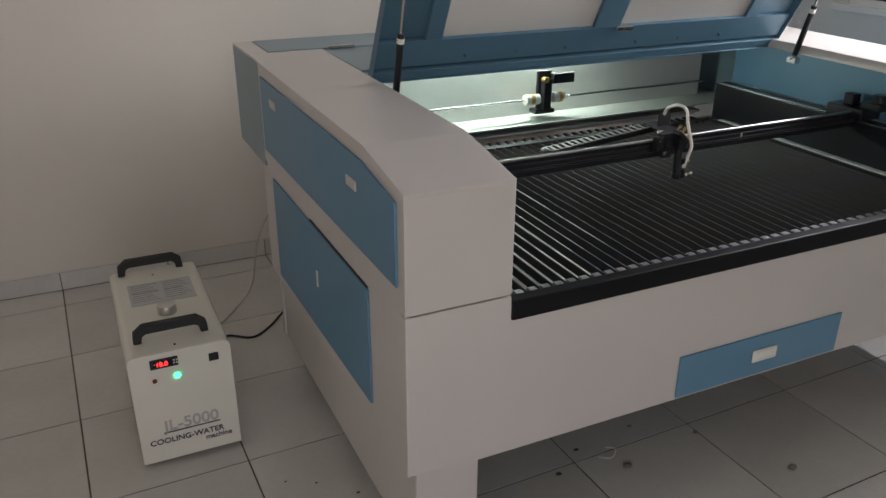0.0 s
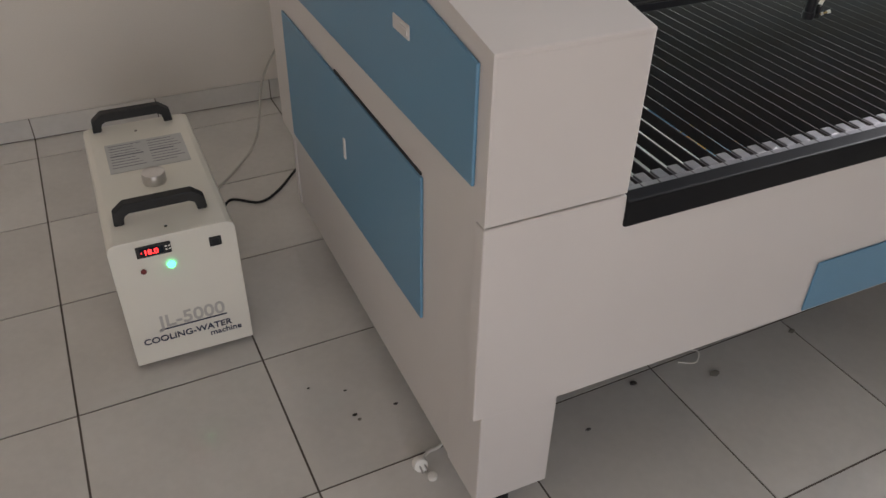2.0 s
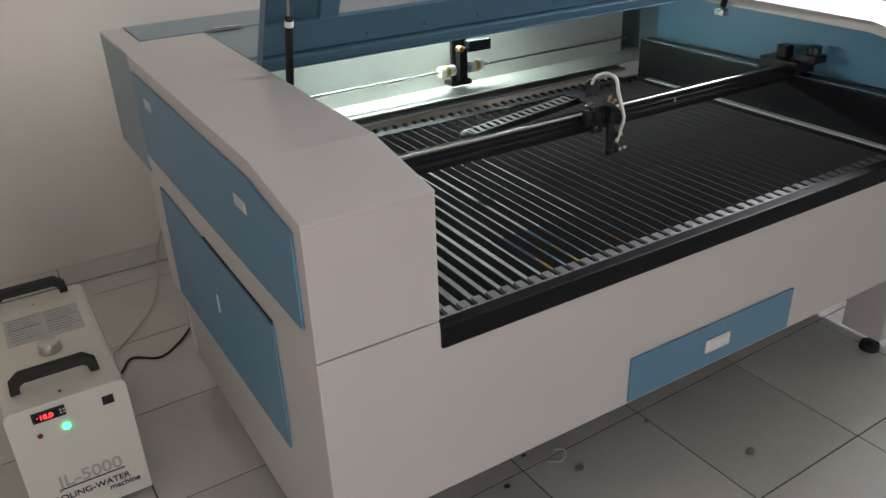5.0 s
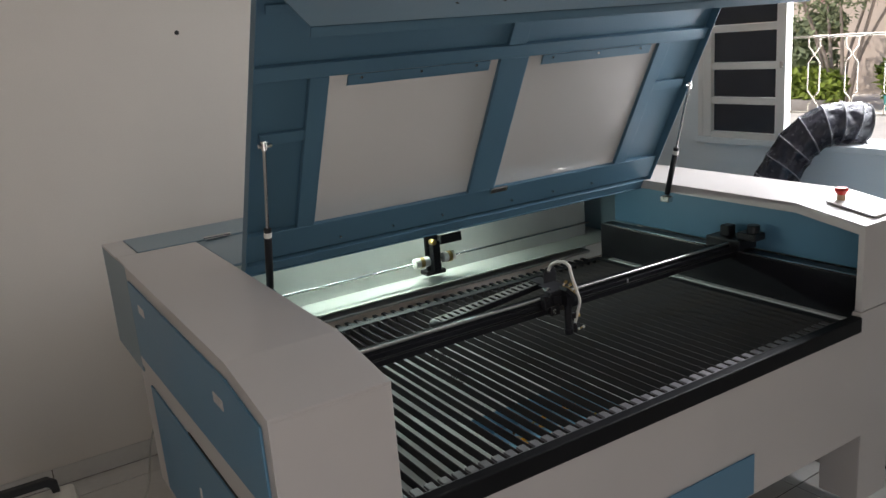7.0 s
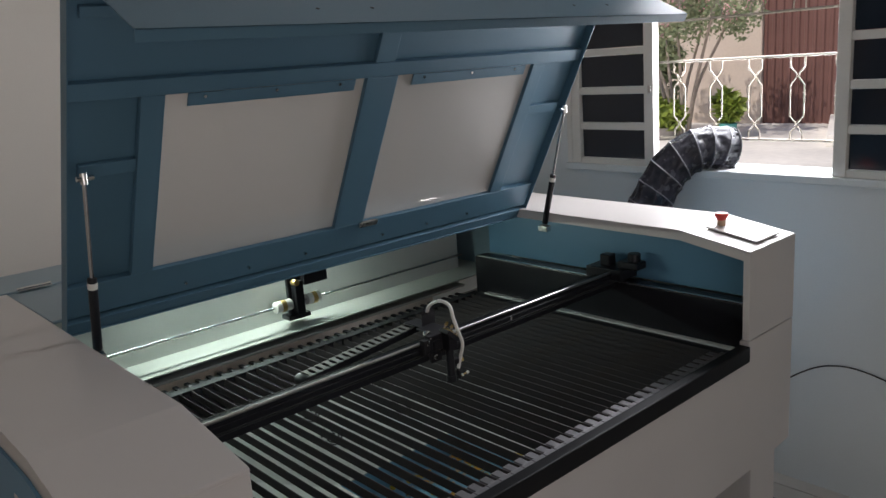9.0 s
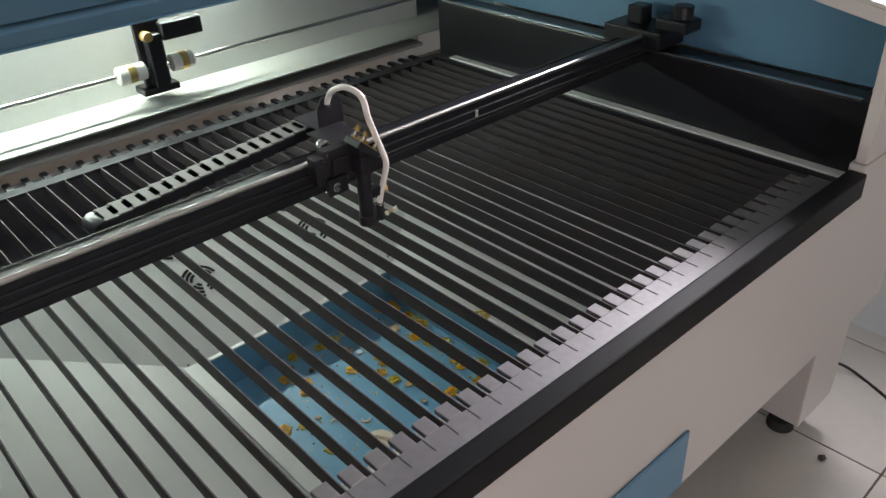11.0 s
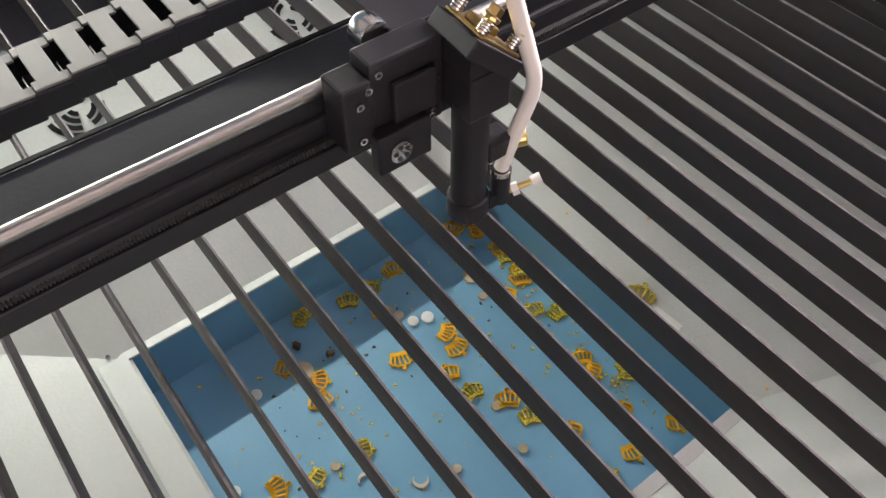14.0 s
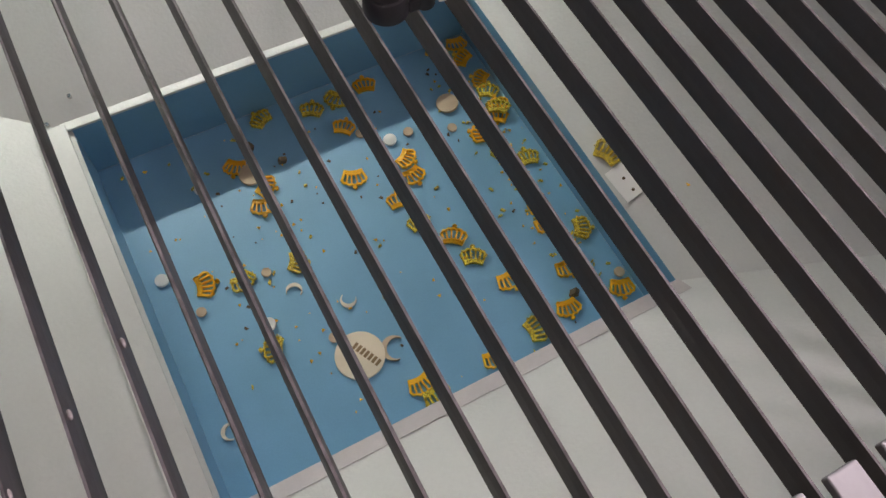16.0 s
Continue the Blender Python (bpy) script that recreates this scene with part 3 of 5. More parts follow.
# ---- gantry ----
BY0, BY1, BZ0, BZ1 = 0.530, 0.597, 0.884, 0.916
beam = part("gantry_beam", box(0.13, 2.02, BY0, BY1, BZ0, BZ1, 0.003), BLACK, machine, "black aluminium gantry beam")
part("beam_lower_lip", box(0.13, 2.02, BY0 - 0.006, BY0 - 0.0005, BZ0 - 0.004, BZ0 + 0.012, 0.001), BLACK, beam)
part("linear_rail", cyl((0.20, BY0 + 0.006, 0.9315), (1.95, BY0 + 0.006, 0.9315), 0.0047, None, 20), RAILST, beam, "bright steel linear rail", True)
part("rail_support", box(0.20, 1.95, BY0 + 0.0035, BY0 + 0.0085, BZ1, 0.9285, 0.0005), BLACK, beam)
part("back_edge_strip", box(0.13, 2.02, BY1 - 0.002, BY1 + 0.002, BZ1, BZ1 + 0.0015, 0.0004), RAILBLK, beam, "raised back edge")
part("beam_mark", box(1.421, 1.427, BY0 - 0.001, BY0 + 0.004, BZ0 + 0.014, BZ1 - 0.001, 0.0), PAPER, beam, "small pale marker tape")
bm = box(0.20, 1.95, BY0 - 0.004, BY0 - 0.0006, BZ0 + 0.0135, BZ0 + 0.018, 0.0)
for i in range(460):
    x = 0.70 + i * 0.0022
    box(x, x + 0.0011, BY0 - 0.0052, BY0 - 0.004, BZ0 + 0.0135, BZ0 + 0.018, 0.0, bm)
tagged(part("drive_belt", bm, RUBBER, beam, "black toothed drive belt"), kind="stuff")

HEADB = material("black_matte_anodised_aluminium", (0.016, 0.015, 0.018), 0.48, grain=300, vary=0.25, bump=0.05, spec=0.35)
head = part("laser_head", box(1.064, 1.114, 0.509, 0.529, 0.890, 0.950, 0.002), HEADB, machine, "black laser cutting head with brass fittings")
part("side_block", box(1.044, 1.0635, 0.506, 0.528, 0.897, 0.943, 0.002), HEADB, head)
part("step_block", box(1.076, 1.106, 0.5035, 0.5085, 0.906, 0.934, 0.0015), HEADB, head)
part("belt_guard", box(1.060, 1.098, 0.499, 0.5088, 0.876, 0.9055, 0.0015), HEADB, head)
part("pulley", cyl((1.0745, 0.4988, 0.8905), (1.0745, 0.4965, 0.8905), 0.0078, None, 24, None, 0.0008), STEEL, head, "small bright pulley with cut-outs", True)
for k in range(5):
    a = k * math.tau / 5 + 0.5
    part("pulley_hole", cyl((1.0745 + 0.0044 * math.cos(a), 0.4966, 0.8905 + 0.0044 * math.sin(a)), (1.0745 + 0.0044 * math.cos(a), 0.4961, 0.8905 + 0.0044 * math.sin(a)), 0.0017, None, 8), RUBBER, head)
for sx, sy, sz in ((1.054, 0.506, 0.930), (1.054, 0.506, 0.905), (1.106, 0.509, 0.900), (1.108, 0.509, 0.922), (1.069, 0.509, 0.943), (1.060, 0.506, 0.938), (1.104, 0.5085, 0.896)):
    part("bolt", cyl((sx, sy, sz), (sx, sy - 0.002, sz), 0.0026, None, 10), STEEL, head, "", True)
    part("bolt_socket", cyl((sx, sy - 0.0019, sz), (sx, sy - 0.0022, sz), 0.0013, None, 6), RUBBER, head)
wheel = part("roller", cyl((1.086, 0.534, 0.9435), (1.086, 0.550, 0.9435), 0.0108, None, 28, None, 0.003), STEEL, head, "polished steel roller", True)
mir = rot((1.130, 0.501, 0.942), 0, 42, -4)
part("mirror_block", box(-0.020, 0.025, -0.020, 0.020, -0.007, 0.005, 0.001, None, mir), HEADB, head, "black angled mirror housing")
part("mirror_housing", box(1.1145, 1.146, 0.484, 0.519, 0.898, 0.930, 0.002), HEADB, head)
wedge = prism([(1.1145, 0.9305), (1.146, 0.9305), (1.146, 0.9315), (1.1175, 0.9525), (1.1145, 0.9525)], "y", 0.485, 0.518, 0.0)
part("mirror_wedge", wedge, HEADB, head)
part("mirror_frame", box(-0.017, 0.021, -0.017, 0.017, 0.0052, 0.0072, 0.0006, None, mir), BRASS, head, "brass mirror frame")
for u, v, h in ((-0.013, 0.013, 0.020), (-0.013, -0.012, 0.017), (0.016, -0.011, 0.019)):
    p0, p1 = mir @ Vector((u, v, 0.0072)), mir @ Vector((u, v, 0.0072 + h))
    for k in range(4):
        q = p0.lerp(p1, 0.06 + 0.10 * k)
        part("spring_coil", cyl(q, p0.lerp(p1, 0.12 + 0.10 * k), 0.0042, None, 12), STEEL, head, "small steel spring coil", True)
    part("screw_shank", cyl(p0, p1, 0.0022, None, 8), BRASS, head, "", True)
    part("thumb_screw", cyl(p0.lerp(p1, 0.52), p0.lerp(p1, 0.68), 0.0056, None, 10, None, 0.0006), BRASS, head, "brass adjusting thumb screw")
    part("lock_nut", cyl(p0.lerp(p1, 0.72), p1, 0.0044, None, 6), BRASS, head, "brass lock nut")
part("mirror_back", box(-0.009, 0.009, -0.004, 0.009, 0.0072, 0.0125, 0.001, None, mir), BRASS, head, "brass mirror holder")
part("lens_tube", cyl((1.126, 0.497, 0.818), (1.126, 0.497, 0.905), 0.0122, None, 32), HEADB, head, "black cylindrical lens tube", True)
part("nozzle_collar", cyl((1.126, 0.497, 0.804), (1.126, 0.497, 0.822), 0.0146, None, 32, None, 0.002), HEADB, head, "", True)
part("clamp_block", box(1.134, 1.153, 0.486, 0.503, 0.852, 0.868, 0.0015), HEADB, head)
part("clamp_knob", cyl((1.152, 0.492, 0.859), (1.164, 0.486, 0.861), 0.0066, None, 20, None, 0.0008), BRASS, head, "knurled brass knob")
part("air_elbow", cyl((1.149, 0.490, 0.806), (1.148, 0.490, 0.838), 0.0068, None, 18, None, 0.0015), HEADB, head, "black air fitting", True)
part("elbow_arm", box(1.136, 1.150, 0.4855, 0.4945, 0.806, 0.816, 0.002), HEADB, head)
part("fitting_ring", cyl((1.148, 0.490, 0.834), (1.148, 0.490, 0.8375), 0.0073, None, 18), STEEL, head, "", True)
part("air_screw", cyl((1.154, 0.487, 0.814), (1.173, 0.479, 0.8205), 0.0022, None, 12), BRASS, head, "brass screw", True)
part("air_screw_nut", cyl((1.156, 0.486, 0.8145), (1.160, 0.484, 0.8160), 0.0048, None, 6), WHITE, head)
part("air_screw_head", cyl((1.169, 0.4805, 0.819), (1.175, 0.478, 0.8215), 0.0042, None, 12), WHITE, head, "", True)
part("air_hose", tube([(1.140, 0.600, 0.985), (1.138, 0.580, 1.010), (1.134, 0.535, 1.030), (1.139, 0.500, 1.022), (1.144, 0.493, 0.985), (1.157, 0.486, 0.935), (1.163, 0.483, 0.905), (1.156, 0.487, 0.870), (1.148, 0.490, 0.838)], 0.0050, 12, None, 6), TUBEW, head, "white silicone air hose", True)
br = box(1.120, 1.170, 0.600, 0.603, 0.945, 0.980, 0.001)
prism([(1.120, 0.980), (1.170, 0.980), (1.160, 0.996), (1.132, 0.996)], "y", 0.600, 0.603, 0.0, br)
box(1.094, 1.160, 0.529, 0.600, 0.944, 0.947, 0.001, br)
part("chain_bracket", br, HEADB, head, "bent black cable-chain bracket")
part("bracket_screw", cyl((1.140, 0.600, 0.984), (1.140, 0.595, 0.984), 0.004, None, 10), STEEL, head)
head.location = (0.009, 0.0, 0.005)
# cable chain lying behind the beam
chain = part("cable_chain", box(1.125, 1.176, 0.604, 0.690, 0.9365, 0.9395, 0.001), HEADB, machine, "black plastic cable drag chain")
cw = material("pale_chain_cover", (0.17, 0.17, 0.155), 0.55, vary=0.12)
bm = box(-0.0130, 0.0115, 0.647, 0.652, -0.018, 0.0, 0.0015)
box(-0.0130, 0.0115, 0.692, 0.697, -0.018, 0.0, 0.0015, bm)
box(-0.011, 0.011, 0.6522, 0.6918, -0.018, -0.016, 0.0005, bm)
link_side = finish(bm, "chain_link", BLACK)
bm = box(-0.0080, 0.0062, 0.648, 0.696, 0.0002, 0.0022, 0.0008)
box(-0.0112, 0.0112, 0.648, 0.657, 0.0002, 0.0021, 0.0005, bm)
box(-0.0112, 0.0112, 0.687, 0.696, 0.0002, 0.0021, 0.0005, bm)
link_top = finish(bm, "chain_cover", cw)
for i in range(18):
    a = hang(new("chain_link", link_side), chain)
    a.location = (1.158 - i * 0.0226, 0, 0.934 - 0.0021 * i)
    b = hang(new("chain_cover", link_top), chain)
    b.location = a.location
part("chain_end", cyl((0.758, 0.647, 0.882), (0.758, 0.697, 0.882), 0.017, None, 20, None, 0.002), BLACK, chain, "", True)

chain.location = (0.009, 0.0, 0.004)

# laser tube mirror mount at the back
mount = part("beam_mount", box(1.150, 1.215, 1.365, 1.378, 0.816, 0.985, 0.003), BLACK, machine, "black laser beam mount on the back rail")
part("mount_foot", box(1.135, 1.225, 1.345, 1.40, 0.815, 0.832, 0.003), BLACK, mount)
part("mount_arm", box(1.165, 1.20, 1.335, 1.366, 0.832, 0.955, 0.003), BLACK, mount)
part("sensor_box", box(1.205, 1.305, 1.335, 1.368, 0.935, 0.975, 0.003), BLACK, mount, "small black sensor box")
part("sensor_knob", cyl((1.163, 1.345, 0.955), (1.163, 1.318, 0.957), 0.012, None, 18, None, 0.002), BRASS, mount, "brass knob", True)
for x0, x1 in ((1.085, 1.150), (1.215, 1.270)):
    c = part("beam_combiner", cyl((x0, 1.352, 0.877), (x1, 1.352, 0.877), 0.021, None, 28, None, 0.003), WHITE, mount, "white and brass collar", True)
    part("brass_ring", cyl((x0 + 0.022, 1.352, 0.877), (x0 + 0.040, 1.352, 0.877), 0.0217, None, 28), BRASS, mount, "polished brass ring", True)
part("guide_rod", cyl((0.15, 1.352, 0.877), (2.0, 1.352, 0.877), 0.0050, None, 14), STEEL, machine, "thin bright guide rod along the back", True)
part("led_strip", box(0.52, 1.48, 1.420, 1.438, 1.092, 1.103, 0.002), WHITE, machine, "white work light strip under the top plate")

# vent slots cut in the back hopper plate
hd = (Vector((0, IY1 - PY1, IZ - PR))).normalized()
SLOT = material("black_vent_opening", (0.012, 0.012, 0.012), 0.8, vary=0.1)
for vx, vd in ((1.002, 0.178), (1.290, 0.178), (0.990, 0.292), (1.280, 0.292)):
    c = Vector((vx, PY1, PR)) + hd * vd
    for q in range(4):
        for r in (0.010, 0.019, 0.028, 0.037):
            if (q % 2 and r < 0.012) or (q == 3 and r > 0.03):
                continue
            pts = [math.pi / 2 * q + 0.22 + k * (math.pi / 2 - 0.44) / 6 for k in range(7)]
            bm = bmesh.new()
            rows = []
            for a in pts:
                rows.append([bm.verts.new(c + Vector((rr * math.cos(a), 0, 0)) + hd * (rr * math.sin(a)) + Vector((0, -0.3, 0.95)) * 0.0016) for rr in (r - 0.0031, r + 0.0031)])
            for a, b in zip(rows, rows[1:]):
                bm.faces.new((a[0], a[1], b[1], b[0]))
            bmesh.ops.solidify(bm, geom=bm.faces[:], thickness=0.0008)
            part("vent_slot", bm, SLOT, hop_back)

# ---- water chiller ----
chiller = thing("water_chiller", (-0.392, 1.1, 0), "cream water chiller with black handles beside the machine", "chiller")
CX0, CX1, CY0, CY1, CZ0, CZ1 = -0.541, -0.246, 0.812, 1.430, 0.022, 0.395
part("housing", prism([(CX0, CZ0), (CX0, CZ1 - 0.018), (CX0 + 0.005, CZ1 - 0.005), (CX0 + 0.018, CZ1), (CX1 - 0.018, CZ1), (CX1 - 0.005, CZ1 - 0.005), (CX1, CZ1 - 0.018), (CX1, CZ0)], "y", CY0 + 0.004, CY1, 0.002), CREAM, chiller, "cream sheet-steel housing")
front = part("front_panel", prism([(CX0 - 0.001, CZ0 - 0.003), (CX0 - 0.001, CZ1 - 0.019), (CX0 + 0.004, CZ1 - 0.005), (CX0 + 0.018, CZ1 + 0.001), (CX1 - 0.018, CZ1 + 0.001), (CX1 - 0.004, CZ1 - 0.005), (CX1 + 0.001, CZ1 - 0.019), (CX1 + 0.001, CZ0 - 0.003)], "y", CY0 - 0.006, CY0 + 0.004, 0.002), CREAM, chiller)
for fx in (CX0 + 0.04, CX1 - 0.04):
    for fy in (CY0 + 0.05, CY1 - 0.05):
        part("foot", cyl((fx, fy, 0), (fx, fy, 0.024), 0.016, None, 16), RUBBER, chiller, "", True)
for hy in (0.898, 1.405):
    hx0, hx1 = -0.512, -0.292
    b = prism([(hx0, CZ1), (hx0 + 0.003, CZ1 + 0.034), (hx0 + 0.030, CZ1 + 0.056), (hx1 - 0.030, CZ1 + 0.056), (hx1 - 0.003, CZ1 + 0.034), (hx1, CZ1), (hx1 - 0.024, CZ1), (hx1 - 0.025, CZ1 + 0.026), (hx1 - 0.038, CZ1 + 0.034), (hx0 + 0.038, CZ1 + 0.034), (hx0 + 0.025, CZ1 + 0.026), (hx0 + 0.024, CZ1)], "y", hy - 0.014, hy + 0.014, 0.0035)
    part("handle", b, RUBBER, chiller, "thick black plastic carrying handle")
part("filler_cap", cyl((-0.392, 1.062, CZ1), (-0.392, 1.062, CZ1 + 0.030), 0.030, 0.029, 32, None, 0.002), RAILST, chiller, "silver round filler cap", True)
lab = part("label_plate", box(-0.492, -0.285, 1.14, 1.305, CZ1 + 0.0003, CZ1 + 0.0012, 0.0), PAPER, chiller, "silver information label with small print")
ink = material("small_print_ink", (0.17, 0.17, 0.19), 0.6, vary=0.2)
for c in range(2):
    for r in range(9):
        x0 = -0.483 + c * 0.103
        w = 0.086 - 0.03 * ((r * 7 + c * 3) % 4) / 4
        part("print_line", box(x0, x0 + w, 1.290 - r * 0.0155, 1.290 - r * 0.0155 + (0.006 if r == 4 else 0.0028), CZ1 + 0.0013, CZ1 + 0.0016, 0.0), ink, lab)
for sy in (0.842, 1.365):
    part("screw", cyl((-0.40, sy, CZ1), (-0.40, sy, CZ1 + 0.002), 0.004, None, 10), STEEL, chiller)
FY = CY0 - 0.0065
disp = part("display", box(-0.480, -0.400, FY - 0.004, FY, 0.347, 0.379, 0.002), RUBBER, front, "black digital temperature display")
part("display_screen", box(-0.472, -0.418, FY - 0.0045, FY - 0.004, 0.352, 0.374, 0.0), DARKG, disp)
up = rot((-0.464, FY - 0.0050, 0.3555), 90)
writing("18.0", 0.020, LEDR, up, disp, "glowing red digits", 0.0002)
part("display_dot", box(-0.469, -0.4665, FY - 0.0052, FY - 0.0046, 0.362, 0.3645, 0.0), LEDR, disp)
for k in range(2):
    for r in range(2):
        part("key_mark", box(-0.414 + k * 0.008, -0.409 + k * 0.008, FY - 0.0045, FY - 0.004, 0.357 + r * 0.009, 0.361 + r * 0.009, 0.0), WHITE, disp)
part("green_lamp", cyl((-0.408, FY, 0.312), (-0.408, FY - 0.006, 0.312), 0.0095, None, 20, None, 0.002), LEDG, front, "lit green indicator lamp", True)
part("red_button", cyl((-0.473, FY, 0.308), (-0.473, FY - 0.005, 0.308), 0.007, None, 18, None, 0.002), material("dark_red_plastic", (0.18, 0.02, 0.02), 0.4), front, "dark red indicator", True)
sw = part("rocker_switch", box(-0.312, -0.283, FY - 0.004, FY, 0.336, 0.362, 0.0015), RUBBER, front, "black rocker switch")
part("rocker", box(-0.307, -0.288, FY - 0.0075, FY - 0.004, 0.339, 0.359, 0.0015), BLACK, sw)
writing("JL-5000", 0.0535, TEXTG, rot((-0.468, FY - 0.0006, 0.125), 90), front, "grey model lettering")
part("rule", box(-0.470, -0.302, FY - 0.001, FY - 0.0002, 0.117, 0.121, 0.0), TEXTB, front, "dark blue rule")
writing("COOLING-WATER", 0.0265, TEXTB, rot((-0.515, FY - 0.0006, 0.082), 90), front, "dark blue lettering")
writing("machine", 0.0245, TEXTB, rot((-0.352, FY - 0.0006, 0.060), 90), front, "dark blue lettering")
solid("chiller_cable", tube([(-0.25, 1.36, 0.06), (-0.20, 1.44, 0.012), (-0.147, 1.52, 0.006), (-0.061, 1.468, 0.006), (0.02, 1.52, 0.006), (0.12, 1.62, 0.02), (0.3, 1.7, 0.1)], 0.0045, 8), RUBBER, "black power cable from the chiller lying on tiles", "cable", smooth=True)
solid("water_hose", tube([(-0.30, 1.43, 0.10), (-0.22, 1.55, 0.02), (-0.08, 1.72, 0.008), (0.03, 1.85, 0.05), (0.10, 1.93, 0.25), (0.2, 1.8, 0.45), (0.35, 1.52, 0.50)], 0.0042, 10), clear("milky_hose", (0.75, 0.73, 0.66), 0.3, 0.45), "translucent water hose between chiller and machine", "hose", smooth=True)

# mains plug and litter under the machine
plug = thing("mains_plug", (0.0, 0.225, 0), "white mains plug lying on the floor", "plug")
part("plug_body", cyl((-0.004, 0.235, 0.018), (-0.006, 0.217, 0.026), 0.019, 0.016, 22, None, 0.003), WHITE, plug, "", True)
part("pin", box(-0.012, -0.009, 0.198, 0.217, 0.024, 0.030, 0.0005), STEEL, plug)
part("pin", box(0.000, 0.003, 0.198, 0.217, 0.024, 0.030, 0.0005), STEEL, plug)
part("cord", tube([(0.0, 0.24, 0.016), (0.03, 0.262, 0.008), (0.08, 0.28, 0.005), (0.2, 0.4, 0.005)], 0.004, 8), WHITE, plug, "", True)
solid("bottle_cap", cyl((0.012, 0.196, 0), (0.012, 0.196, 0.012), 0.011, None, 16, None, 0.002), WHITE, "small round cap on the floor", "cap", smooth=True)
dirt = material("dark_debris", (0.05, 0.045, 0.04), 0.8, vary=0.3)
rnd = random.Random(4)
for i, (x, y, s) in enumerate(((0.822, 0.196, 0.018), (0.604, 0.254, 0.013), (0.414, 0.172, 0.008), (1.282, -0.023, 0.02), (-0.081, 0.53, 0.005), (-0.085, 0.444, 0.007), (-0.08, 0.425, 0.006), (0.02, 0.437, 0.007), (-0.163, 0.575, 0.005), (1.13, 0.243, 0.012), (2.012, -0.027, 0.014), (0.72, 0.33, 0.012), (0.95, 0.36, 0.010))):
    bm = bmesh.new()
    bmesh.ops.create_icosphere(bm, subdivisions=1, radius=s)
    for v in bm.verts:
        v.co = Vector((x, y, s * 0.32)) + Vector((v.co.x * rnd.uniform(0.6, 1.2), v.co.y * rnd.uniform(0.4, 0.9), v.co.z * 0.32))
    solid("scrap_chip", bm, dirt if i % 3 else material("grey_debris", (0.2, 0.19, 0.16), 0.7), "small dark scrap chip on the tiles", "scrap", "scraps on the floor")
solid("wire_offcut", tube([(0.76, 0.27, 0.004), (0.80, 0.25, 0.004), (0.83, 0.275, 0.01), (0.81, 0.30, 0.004)], 0.002, 6), WHITE, "thin curl of wire on the tiles", "wire", smooth=True)

# ---- scraps in the tray ----
ORANGE = material("orange_yellow_acrylic", (0.95, 0.47, 0.015), 0.35, vary=0.10, scale=20)
GLITTER = material("gold_glitter", (0.95, 0.66, 0.03), 0.42, vary=0.2, scale=300, grain=900, bump=0.3, spec=0.35)
gn, gl = GLITTER.node_tree.nodes, GLITTER.node_tree.links
# Flake sparkle is painted: each cell gets a dark or glinting gold colour.
flake = gn.new("ShaderNodeTexVoronoi")
flake.inputs["Scale"].default_value = 620
shade = gn.new("ShaderNodeValToRGB")
for pos, c in ((0.0, (0.16, 0.07, 0.002, 1)), (0.22, (0.55, 0.27, 0.004, 1)), (0.45, (1.0, 0.56, 0.006, 1)), (1.0, (1.0, 0.80, 0.08, 1))):
    e = shade.color_ramp.elements[0] if pos == 0.0 else shade.color_ramp.elements[1] if pos == 1.0 else shade.color_ramp.elements.new(pos)
    e.position, e.color = pos, c
gl.new(gn["Texture Coordinate"].outputs["Object"], flake.inputs["Vector"])
gl.new(flake.outputs["Color"], shade.inputs["Fac"])
gl.new(shade.outputs["Color"], gn["Principled BSDF"].inputs["Base Color"])
WOODC = material("cut_plywood", (0.50, 0.38, 0.25), 0.65, vary=0.15, scale=30)
BIRCH = material("pale_plywood", (0.72, 0.62, 0.46), 0.6, vary=0.10, scale=18)
PALED = material("white_laminate_disc", (0.66, 0.66, 0.62), 0.35, vary=0.06)


